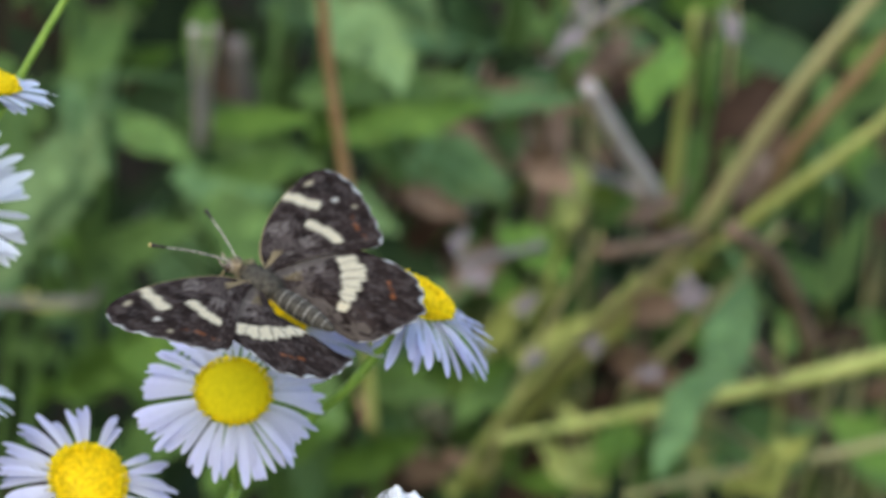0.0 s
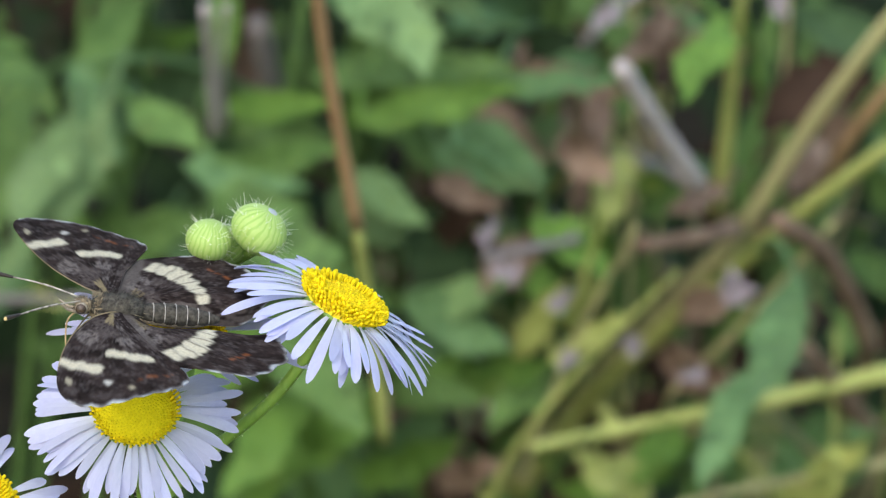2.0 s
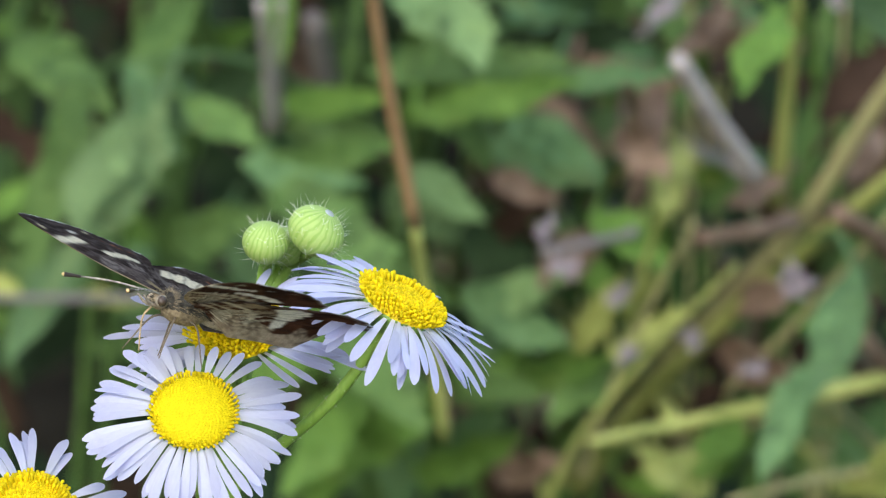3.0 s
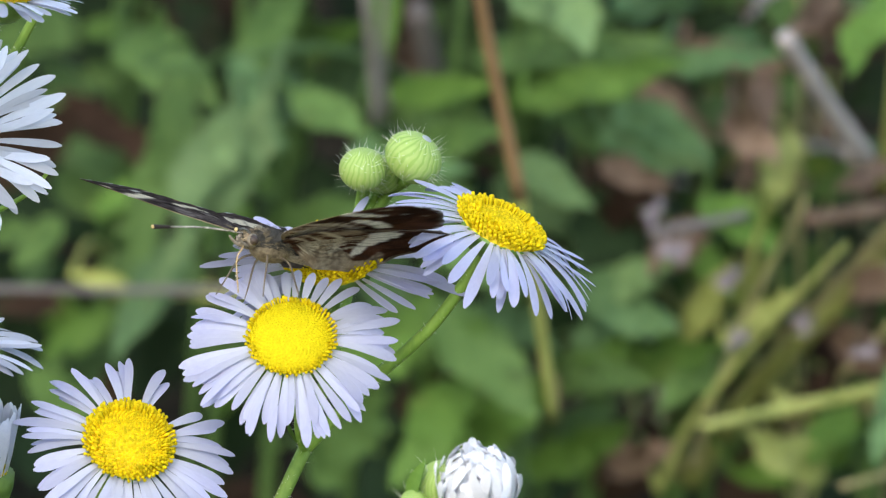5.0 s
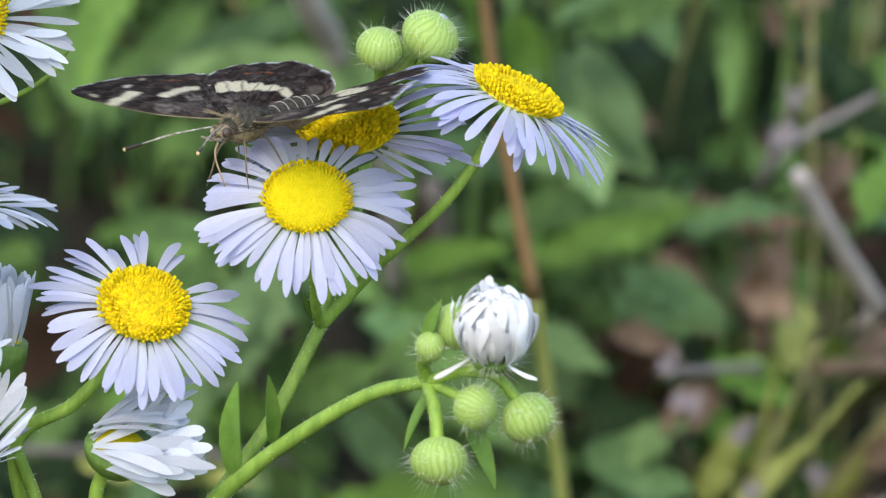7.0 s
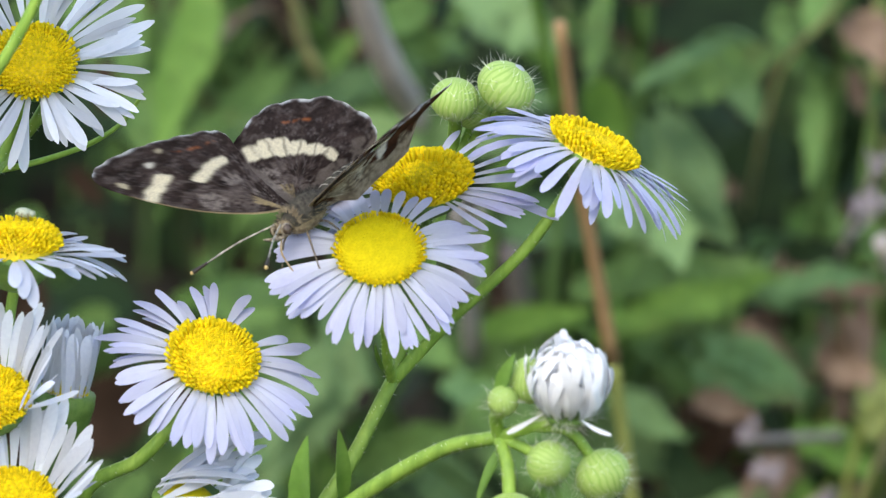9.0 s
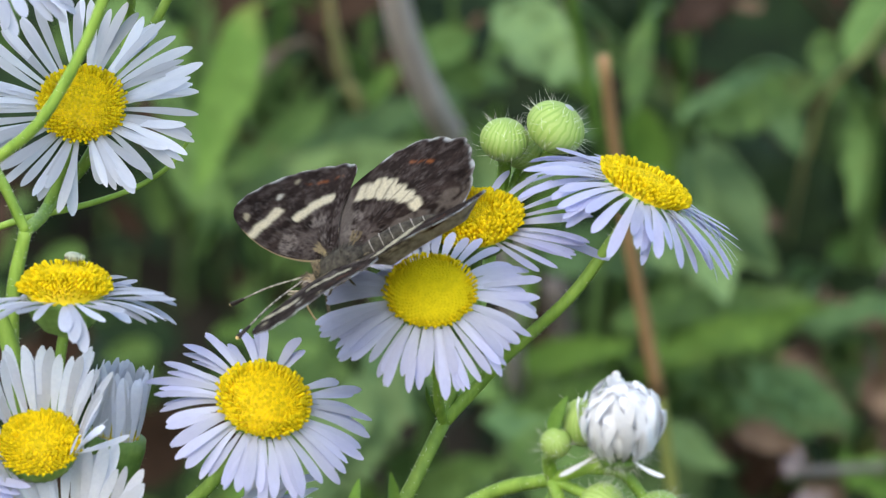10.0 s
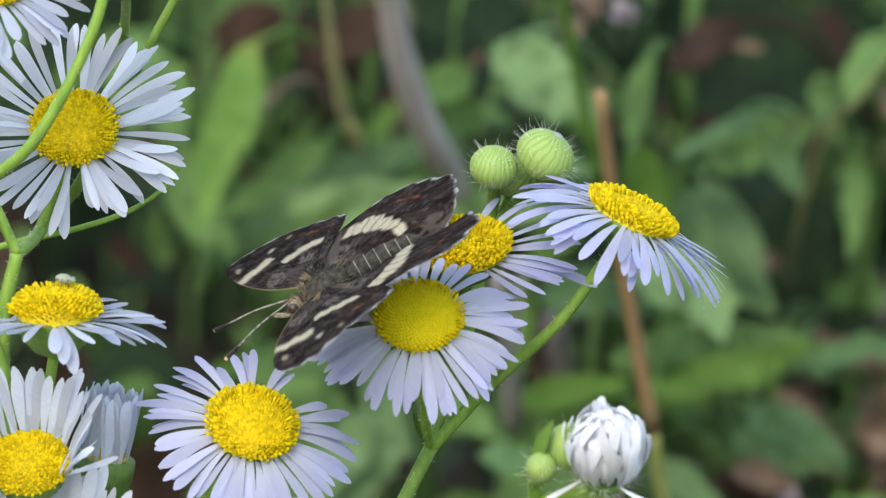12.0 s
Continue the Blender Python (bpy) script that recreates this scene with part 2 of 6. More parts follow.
PETAL = petal_material("petal_lavender_white", (0.78, 0.81, 0.88), (0.70, 0.72, 0.91))
PETAL_WHITE = plant_material("petal_white", (0.68, 0.72, 0.83), (0.77, 0.81, 0.90), 3000, 0.6, 0.58, stretch=(0.06, 1, 1), bump=0.5, dist=0.00005)
PETAL_FRESH = plant_material("petal_fresh_white", (0.67, 0.71, 0.82), (0.75, 0.79, 0.885), 3000, 0.6, 0.58, stretch=(0.06, 1, 1), bump=0.4, dist=0.00005)
PETAL_BUD = plant_material("petal_bud_white", (0.72, 0.75, 0.82), (0.80, 0.825, 0.885), 3000, 0.6, 0.58, stretch=(0.06, 1, 1), bump=0.4, dist=0.00005)
PETAL_FOLD = plant_material("petal_folded_white", (0.78, 0.80, 0.85), (0.86, 0.875, 0.91), 3000, 0.65, 0.22, stretch=(0.06, 1, 1), bump=0.4, dist=0.00005)
FLORET = plant_material("floret_yellow", (0.83, 0.66, 0.005), (0.90, 0.76, 0.012), 1500, 0.65, 0.42, "island", spec=0.2)
DISC = plant_material("disc_yellow", (0.80, 0.61, 0.010), (0.90, 0.72, 0.018), 2500, 0.55, 0.0)
DISC_GREEN = plant_material("disc_greenish_yellow", (0.66, 0.56, 0.008), (0.80, 0.68, 0.012), 2200, 0.7, 0.25, bump=0.6, spec=0.12)
INVOLUCRE = plant_material("involucre_green", (0.10, 0.20, 0.035), (0.20, 0.34, 0.08), 900, 0.55, 0.1)
STEM = plant_material("stem_green", (0.135, 0.255, 0.034), (0.29, 0.45, 0.075), 900, 0.55, 0.0, stretch=(1, 1, 0.2))


def bract_material(name, dark, light, count):
    """Narrow bracts side by side round an axis, green in the joints."""
    m, n, l, b = shader(name, 0.5, 0.3)
    tc, xyz = n.new("ShaderNodeTexCoord"), n.new("ShaderNodeSeparateXYZ")
    l.new(tc.outputs["Object"], xyz.inputs["Vector"])
    ops = []
    for op in ("ARCTAN2", "MULTIPLY", "SINE", "MULTIPLY_ADD"):
        k = n.new("ShaderNodeMath")
        k.operation = op
        ops.append(k)
    l.new(xyz.outputs["Y"], ops[0].inputs[0])
    l.new(xyz.outputs["X"], ops[0].inputs[1])
    sway = n.new("ShaderNodeMath")
    sway.operation = "MULTIPLY_ADD"
    l.new(grain(n, l, 420, 2.0), sway.inputs[0])
    sway.inputs[1].default_value = 0.5
    l.new(ops[0].outputs[0], sway.inputs[2])
    l.new(sway.outputs[0], ops[1].inputs[0])
    ops[1].inputs[1].default_value = count
    l.new(ops[1].outputs[0], ops[2].inputs[0])
    l.new(ops[2].outputs[0], ops[3].inputs[0])
    ops[3].inputs[1].default_value, ops[3].inputs[2].default_value = 0.5, 0.5
    stripe = ramp(n, l, ops[3].outputs[0], [(0.08, (0, 0, 0)), (0.5, (1, 1, 1))])
    tone = ramp(n, l, grain(n, l, 900, 4.0), [(0.3, [c * 0.82 for c in light]), (0.72, light)])
    l.new(mixed(n, l, stripe, dark, tone), b.inputs["Base Color"])
    bumped(n, l, b, ops[3].outputs[0], 0.3, 0.0001)
    return m


BUD_BRACTS = bract_material("bud_bracts", (0.24, 0.38, 0.08), (0.36, 0.50, 0.145), 24)
HAIR = plant_material("plant_hair", (0.7, 0.74, 0.62), (0.84, 0.86, 0.78), 500, 0.4, 0.3, "island")
STEM_LEAF = plant_material("stem_leaf_green", (0.12, 0.25, 0.04), (0.2, 0.36, 0.07), 500, 0.45, 0.25)
LEAF_MID = leaf_material("leaf_mid_green", (0.042, 0.092, 0.024), (0.140, 0.245, 0.070), (0.13, 0.14, 0.05))
LEAF_PALE = leaf_material("leaf_pale_green", (0.076, 0.140, 0.052), (0.190, 0.300, 0.120), (0.20, 0.22, 0.10))
LEAF_BRIGHT = leaf_material("leaf_bright_green", (0.058, 0.135, 0.022), (0.165, 0.30, 0.06), (0.22, 0.25, 0.06), 0.55, 0.3)
# deep leaf green, coloured almost black to stand for shade in the gaps
LEAF_DARK_SHADED = leaf_material("leaf_deep_green_shaded", (0.007, 0.013, 0.006), (0.020, 0.044, 0.014), (0.032, 0.027, 0.014), 0.7, 0.12)
LEAF_TEAL = leaf_material("leaf_blue_green", (0.050, 0.107, 0.044), (0.135, 0.245, 0.098), (0.15, 0.18, 0.09))
DRY_LEAF = plant_material("dry_leaf", (0.09, 0.06, 0.04), (0.28, 0.20, 0.145), 120, 0.8, 0.1, spec=0.08)
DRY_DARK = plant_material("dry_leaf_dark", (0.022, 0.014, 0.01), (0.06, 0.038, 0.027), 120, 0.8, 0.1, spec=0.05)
DRY_STEM = plant_material("dry_stem_brown", (0.25, 0.15, 0.07), (0.41, 0.26, 0.13), 150, 0.7, stretch=(1, 1, 0.2))
PALE_STICK = plant_material("pale_dead_stick", (0.25, 0.225, 0.215), (0.43, 0.39, 0.375), 150, 0.8, stretch=(1, 1, 0.2))
GREY_STICK = plant_material("grey_dead_stick", (0.15, 0.13, 0.12), (0.29, 0.26, 0.25), 150, 0.8, stretch=(1, 1, 0.2))
STRAW = plant_material("straw_stem", (0.28, 0.265, 0.12), (0.48, 0.445, 0.21), 120, 0.6, stretch=(1, 1, 0.2))
OLIVE = plant_material("olive_stem", (0.235, 0.28, 0.07), (0.44, 0.47, 0.145), 120, 0.6, stretch=(1, 1, 0.2))
PALE_BLOOM = plant_material("faded_bloom", (0.20, 0.175, 0.20), (0.36, 0.32, 0.34), 300, 0.8, spec=0.1)
# soil and litter, with the shade under the herbs put into the colour
SOIL = plant_material("soil_litter_shaded", (0.012, 0.011, 0.008), (0.036, 0.030, 0.021), 40, 0.95, spec=0.0, bump=0.8, dist=0.01)


def wing_material(name):
    m, n, l, b = shader(name, 0.85, 0.03)
    a = n.new("ShaderNodeVertexColor")
    a.layer_name = "scales"
    g = grain(n, l, 4500, 3.0)
    c = mixed(n, l, 0.32, a.outputs["Color"], ramp(n, l, g, [(0.3, (0.2, 0.19, 0.2)), (0.7, (1.0, 1.0, 1.0))]), "MULTIPLY")
    l.new(c, b.inputs["Base Color"])
    bumped(n, l, b, g, 0.3, 0.00005)
    lit_through(m, n, l, b, c, 0.4)
    return m


WING = wing_material("wing_scales")
FUR = plant_material("body_fur", (0.028, 0.027, 0.024), (0.115, 0.105, 0.085), 2500, 0.9, spec=0.05, bump=0.9, dist=0.0002)
FUR_TAN = plant_material("body_fur_tan", (0.12, 0.092, 0.060), (0.38, 0.31, 0.20), 2500, 0.9, spec=0.05, bump=0.9, dist=0.0002)
INSECT = plant_material("insect_grey_green", (0.26, 0.30, 0.22), (0.40, 0.44, 0.36), 3000, 0.5)
RING = plant_material("abdomen_ring_pale", (0.2, 0.185, 0.165), (0.36, 0.34, 0.31), 3000, 0.9)
EYE = plant_material("compound_eye", (0.03, 0.02, 0.015), (0.09, 0.06, 0.04), 6000, 0.25, spec=0.5)
LEG = plant_material("leg_brown", (0.07, 0.055, 0.04), (0.20, 0.16, 0.11), 3000, 0.6)
ANT = plant_material("antenna_banded", (0.04, 0.035, 0.03), (0.55, 0.52, 0.45), 2600, 0.6)
PALE_SCALES = plant_material("pale_face_scales", (0.16, 0.13, 0.09), (0.44, 0.38, 0.29), 4000, 0.8)
PROBOSCIS = plant_material("proboscis_tan", (0.40, 0.28, 0.14), (0.58, 0.44, 0.26), 3000, 0.5)
CLUB = plant_material("antenna_club_black", (0.01, 0.008, 0.006), (0.03, 0.02, 0.015), 2000, 0.5)
CLUB_TIP = plant_material("antenna_tip_orange", (0.62, 0.45, 0.18), (0.75, 0.58, 0.28), 2000, 0.5)


# ---- building tools ----
def part(name, bm, material, parent=None, label="", smooth=True):
    me = bpy.data.meshes.new(name)
    bm.to_mesh(me)
    bm.free()
    me.materials.append(material)
    if smooth:
        for p in me.polygons:
            p.use_smooth = True
    ob = new(name, me)
    ob.parent = parent
    return tagged(ob, label) if label else ob


def thing(name, at, label, category, group="", kind=""):
    ob = new(name)
    ob.location = at
    ob.empty_display_size = 0.01
    return tagged(ob, label, category, group, kind)


def curve_points(pts, steps):
    """A smooth line through pts."""
    p = [Vector(q) for q in pts]
    p = [2 * p[0] - p[1], *p, 2 * p[-1] - p[-2]]
    out = []
    for i in range(1, len(p) - 2):
        for k in range(steps):
            t = k / steps
            a, b, c, d = p[i - 1], p[i], p[i + 1], p[i + 2]
            out.append(0.5 * (2 * b + (c - a) * t + (2 * a - 5 * b + 4 * c - d) * t * t + (3 * b - a - 3 * c + d) * t ** 3))
    out.append(p[-2])
    return out


def add_tube(bm, pts, r0, r1=None, steps=6, sides=8, rib=0.0, wobble=0.0, seed=0):
    """A tapering stem along pts, with closed ends."""
    r1 = r0 if r1 is None else r1
    line = curve_points(pts, steps)
    rnd = random.Random(seed)
    ref = Vector((0.31, 0.87, 0.21))
    rings = []
    for i, c in enumerate(line):
        d = (line[min(i + 1, len(line) - 1)] - line[max(i - 1, 0)]).normalized()
        x = d.cross(ref).normalized()
        y = d.cross(x)
        r = r0 + (r1 - r0) * i / (len(line) - 1)
        r *= 1 + wobble * rnd.uniform(-1, 1)
        rings.append([bm.verts.new(c + (x * math.cos(a) + y * math.sin(a)) * r * (1 + rib * (k % 2)))
                      for k in range(sides) for a in (2 * math.pi * k / sides,)])
    for a, b in zip(rings, rings[1:]):
        for k in range(sides):
            bm.faces.new((a[k], a[(k + 1) % sides], b[(k + 1) % sides], b[k]))
    bm.faces.new(rings[0][::-1])
    bm.faces.new(rings[-1])
    return line


def add_spike(bm, base, tip, r):
    """One hair: a three-sided needle."""
    d = (tip - base)
    x = d.orthogonal().normalized()
    y = d.cross(x).normalized()
    v = [bm.verts.new(base + (x * math.cos(a) + y * math.sin(a)) * r) for a in (0, 2.1, 4.2)]
    t = bm.verts.new(tip)
    for k in range(3):
        bm.faces.new((v[k], v[(k + 1) % 3], t))


def add_ball(bm, center, rx, ry, rz, rows=8, sides=12, axes=None, ridge=0, ridge_depth=0.0):
    m = axes or Matrix.Identity(3)
    top, rings = None, []
    for i in range(rows + 1):
        th = math.pi * i / rows
        if i in (0, rows):
            rings.append([bm.verts.new(center + m @ Vector((0, 0, rz * math.cos(th))))])
            continue
        ring = []
        for k in range(sides):
            ph = 2 * math.pi * k / sides
            f = 1 + ridge_depth * math.cos(ridge * ph) * math.sin(th)
            ring.append(bm.verts.new(center + m @ Vector((rx * f * math.sin(th) * math.cos(ph), ry * f * math.sin(th) * math.sin(ph), rz * math.cos(th)))))
        rings.append(ring)
    for a, b in zip(rings, rings[1:]):
        for k in range(sides):
            j = (k + 1) % sides
            if len(a) == 1:
                bm.faces.new((a[0], b[k], b[j]))
            elif len(b) == 1:
                bm.faces.new((a[k], b[0], a[j]))
            else:
                bm.faces.new((a[k], b[k], b[j], a[j]))


def frame_on(axis):
    """A turn whose z is the axis."""
    z = Vector(axis).normalized()
    x = Vector((0, 0, 1)).cross(z)
    x = x.normalized() if x.length > 1e-4 else Vector((1, 0, 0))
    return Matrix((x, z.cross(x), z)).transposed()


def add_sheet(bm, line, widths, normals, fold=0.2, thick=0.00006, jag=0.0, cup=0.0):
    """A thin leaf or petal along line: a folded strip with an upper and an under side."""
    n = len(line)
    up, dn = [], []
    for i, c in enumerate(line):
        d = (line[min(i + 1, n - 1)] - line[max(i - 1, 0)]).normalized()
        nm = normals[i]
        s = d.cross(nm).normalized()
        nm = s.cross(d).normalized()
        w = widths[i] * 0.5 * (1 + (jag if i % 2 else -jag))
        row = [c - s * w + nm * w * fold, c - s * w * 0.5 + nm * w * fold * 0.35, c, c + s * w * 0.5 + nm * w * fold * 0.35, c + s * w + nm * w * fold]
        up.append([bm.verts.new(p + nm * thick * 0.5) for p in row])
        dn.append([bm.verts.new(p - nm * thick * 0.5) for p in row])
    rim = []
    for i in range(n - 1):
        for k in range(4):
            bm.faces.new((up[i][k], up[i][k + 1], up[i + 1][k + 1], up[i + 1][k]))
            bm.faces.new((dn[i][k + 1], dn[i][k], dn[i + 1][k], dn[i + 1][k + 1]))
        for k in (0, 4):
            q = (up[i][k], up[i + 1][k], dn[i + 1][k], dn[i][k])
            rim.append(bm.faces.new(q if k == 0 else q[::-1]))
    rim.append(bm.faces.new([*up[0], *dn[0][::-1]][::-1]))
    rim.append(bm.faces.new([*up[-1], *dn[-1][::-1]]))
    for f in rim:
        for e in f.edges:
            e.smooth = False


# ---- daisy fleabane ----
def petal_mesh(name, length, width, pitch0, pitch1, twist, material, start, seed):
    """A ray floret in its head's space, pointing along +x from the rim of the disc."""
    rnd = random.Random(seed)
    bm = bmesh.new()
    n = 17
    blunt = rnd.uniform(0.62, 0.80)
    line, normals, widths = [], [], []
    p = Vector((start, 0, 0))
    side = rnd.uniform(-0.26, 0.26)
    for i in range(n):
        s = i / (n - 1)
        a = radians(pitch0 + (pitch1 - pitch0) * s)
        line.append(p.copy())
        normals.append(Vector((-math.sin(a), math.sin(twist * s), math.cos(a))))
        body = 0.30 + 0.70 * math.sin(min(1, s * 1.15) * math.pi / 2) ** 1.3
        widths.append(width * body * (1 if s < blunt else max(0.16, math.sqrt(max(0.0, 1 - ((s - blunt) / (1.005 - blunt)) ** 2)))))
        p += Vector((math.cos(a), side * s, math.sin(a))) * (length / (n - 1))
    add_sheet(bm, line, widths, normals, fold=0.02, thick=0.00003)
    me = bpy.data.meshes.new(name)
    bm.to_mesh(me)
    bm.free()
    me.materials.append(material)
    for q in me.polygons:
        q.use_smooth = True
    return me


def add_floret(bm, c, m, r, h, flare):
    """A tiny tube of the disc: five-sided, swollen or opened at its top."""
    rings = []
    for z, f in ((0, 0.8), (0.55 * h, 0.85), (0.9 * h, flare), (h, flare * 0.55)):
        rings.append([bm.verts.new(c + m @ Vector((r * f * math.cos(a), r * f * math.sin(a), z))) for a in (0, 1.257, 2.513, 3.77, 5.027)])
    for a, b in zip(rings, rings[1:]):
        for k in range(5):
            bm.faces.new((a[k], a[(k + 1) % 5], b[(k + 1) % 5], b[k]))
    bm.faces.new(rings[-1])


def disc_mesh(head, radius, dome, seed, tall, open_share, inner=1.0, material=None):
    """The yellow disc: a low dome packed with florets in spirals, the outer ones open."""
    rnd = random.Random(seed)
    bm = bmesh.new()
    add_ball(bm, Vector((0, 0, -0.00008)), radius * 0.98, radius * 0.97, dome, 10, 28)
    disc = part("disc", bm, material or DISC, head, "domed yellow disc packed with tiny florets")
    bm, young = bmesh.new(), bmesh.new()
    count = 560
    for k in range(count):
        f = math.sqrt((k + 0.5) / count)
        a = k * 2.399963
        rr = radius * 0.985 * f
        z = dome * math.sqrt(max(0.0, 1 - f * f * 0.97)) - 0.0003
        c = Vector((rr * math.cos(a), rr * math.sin(a), z))
        nm = Vector((c.x * dome / radius ** 2 * 3, c.y * dome / radius ** 2 * 3, 1)).normalized()
        m = frame_on(nm + Vector((rnd.uniform(-0.1, 0.1), rnd.uniform(-0.1, 0.1), 0)))
        opened = f > 1 - open_share + rnd.uniform(-0.06, 0.06)
        r = radius * (0.036 if opened else 0.042)
        h = (0.00024 + 0.00034 * rnd.random()) * tall if opened else (0.00008 + 0.00005 * rnd.random()) * (0.5 + 0.5 * f) * inner - 0.0001 * (1 - inner)
        closed_centre = inner < 0.5 and not opened
        add_floret(young if closed_centre else bm, c, m, r * (0.86 if inner < 0.5 else 1.0), h + (0.00032 if closed_centre else 0.0003), 1.28 if opened else 1.0)
    tagged(part("florets", bm, FLORET, disc), kind="stuff")
    if young.faces:
        tagged(part("florets", young, DISC_GREEN, disc, "tightly closed greenish centre florets"), kind="stuff")
    else:
        young.free()


def involucre(radius, depth, seed, plant, material=None, name="flower_head"):
    """The green cup of narrow bracts under the disc; the head's base mesh."""
    rnd = random.Random(seed)
    bm = bmesh.new()
    prof = [(0.18, -depth), (0.55, -depth * 0.86), (0.85, -depth * 0.55), (0.97, -depth * 0.2), (0.95, -0.0001)]
    sides = 48
    rings = []
    for f, z in prof:
        rings.append([bm.verts.new((radius * f * (1 + 0.035 * (k % 2)) * math.cos(2 * math.pi * k / sides), radius * f * (1 + 0.035 * (k % 2)) * math.sin(2 * math.pi * k / sides), z)) for k in range(sides)])
    for a, b in zip(rings, rings[1:]):
        for k in range(sides):
            bm.faces.new((a[k], a[(k + 1) % sides], b[(k + 1) % sides], b[k]))
    bm.faces.new(rings[0][::-1])
    bm.faces.new(rings[-1])
    for k in range(90):
        a, f = rnd.uniform(0, 6.283), rnd.uniform(0.1, 0.9)
        r = radius * (0.55 + 0.42 * f)
        b = Vector((r * math.cos(a), r * math.sin(a), -depth * (0.86 - 0.75 * f)))
        add_spike(bm, b, b + Vector((math.cos(a), math.sin(a), rnd.uniform(-0.5, 0.4))) * rnd.uniform(0.0004, 0.0009), 0.000022)
    return part(name, bm, material or INVOLUCRE, plant)


def flower_head(plant, at, axis, spin=0.0, radius=0.0090, disc_r=0.00355, pitch=(0, -30), count=74, dome=0.0013, tall=1.0,
                open_share=0.28, material=None, seed=1, spread=6.0, gaps=(), label="", width=0.00106, short=0.0, inner=1.0,
                cup=0.0026, extra=(), disc_material=None, rim=0.9, cup_r=None):
    """gaps: (from, to) degrees round the head where rays are lost."""
    rnd = random.Random(seed)
    axis = Vector(axis).normalized()
    head = involucre(cup_r or disc_r, cup, seed, plant)
    turn = frame_on(axis).to_4x4() @ pose(0, 0, 0, 0, 0, spin)
    head.matrix_basis = Matrix.Translation(Vector(at) - axis * 0.0009 - plant.location) @ turn
    if label:
        tagged(head, label)
    disc_mesh(head, disc_r, dome, seed, tall, open_share, inner, disc_material)
    length = radius - disc_r * 0.9
    meshes = [petal_mesh("petal", length * rnd.uniform(0.86, 1.06), width * rnd.uniform(0.82, 1.15), pitch[0] + rnd.uniform(-spread, spread),
                         pitch[1] + rnd.uniform(-spread, spread) * 1.8, rnd.uniform(-0.35, 0.35), material or PETAL, disc_r * rim, seed * 50 + k) for k in range(9)]
    for k in range(count):
        b = 2 * math.pi * k / count
        a = math.degrees(b) + 3.6 * math.sin(9 * b + seed) + 2.2 * math.sin(16 * b + 2 * seed) + rnd.uniform(-2.2, 2.2)
        if any(lo < a % 360 < hi for lo, hi in gaps):
            continue
        p = new("petal", meshes[rnd.randrange(9)])
        p.parent = head
        p.matrix_basis = pose(0, 0, (-0.00012 if k % 2 else -0.00034), 0, 0, a) @ pose(0, 0, 0, rnd.uniform(-6, 6), 0, 0)
        s = rnd.uniform(0.92, 1.04) * (1 - short * rnd.random())
        p.scale = (s, s, s)
        p.location = (0, 0, -0.00012 if k % 2 else -0.00034)
    for k, (a, ln, p0, p1) in enumerate(extra):
        p = new("petal", petal_mesh("petal", ln, width, p0, p1, 0.2, material or PETAL, disc_r * rim, seed * 70 + k))
        p.parent = head
        p.matrix_basis = pose(0, 0, -0.0002, 0, 0, a)
    return head


def bud(plant, at, axis, r, long=0.9, hairs=110, seed=1, material=None, tip=True, label=""):
    """A closed bud: ribbed green bracts with stiff pale hairs."""
    rnd = random.Random(seed)
    bm = bmesh.new()
    add_ball(bm, Vector((0, 0, 0)), r, r, r * long, 16, 88, ridge=24, ridge_depth=0.008)
    b = part("bud", bm, material or BUD_BRACTS, plant, label or "round green bud with ribbed bracts")
    b.matrix_basis = Matrix.Translation(Vector(at) - plant.location) @ frame_on(axis).to_4x4()
    bm = bmesh.new()
    for _ in range(hairs):
        th, ph = math.acos(rnd.uniform(-0.6, 0.95)), rnd.uniform(0, 6.283)
        d = Vector((math.sin(th) * math.cos(ph), math.sin(th) * math.sin(ph), math.cos(th) * long))
        add_spike(bm, d * r * 0.98, d * r + (d + Vector((rnd.uniform(-0.5, 0.5), rnd.uniform(-0.5, 0.5), rnd.uniform(-0.2, 0.7)))).normalized() * rnd.uniform(0.0004, 0.0016), 0.000020)
    tagged(part("hairs", bm, HAIR, b), kind="stuff")
    if tip:
        bm = bmesh.new()
        add_ball(bm, Vector((0, 0, r * long * 0.95)), r * 0.2, r * 0.2, r * 0.1, 6, 12)
        part("ray_tips", bm, PETAL_WHITE, b, "white ray tips just showing")
    return b


def stem(plant, pts, r0, r1, seed=1, material=None, hairs=60, name="stem"):
    off = plant.location
    pts = [Vector(p) - off for p in pts]
    bm = bmesh.new()
    line = add_tube(bm, pts, r0, r1, 8, 18, 0.09, 0.025, seed)
    s = part(name, bm, material or STEM, plant)
    if hairs:
        rnd = random.Random(seed)
        bm = bmesh.new()
        for _ in range(hairs):
            i = rnd.randrange(len(line) - 1)
            c = line[i].lerp(line[i + 1], rnd.random())
            d = (line[i + 1] - line[i]).normalized()
            o = d.cross(Vector((rnd.uniform(-1, 1), rnd.uniform(-1, 1), rnd.uniform(-1, 1)))).normalized()
            r = r0 + (r1 - r0) * i / len(line)
            add_spike(bm, c + o * r * 0.9, c + o * (r + rnd.uniform(0.00012, 0.00042)) + d * 0.0001, 0.000026)
        tagged(part("hairs", bm, HAIR, s), kind="stuff")
    return s


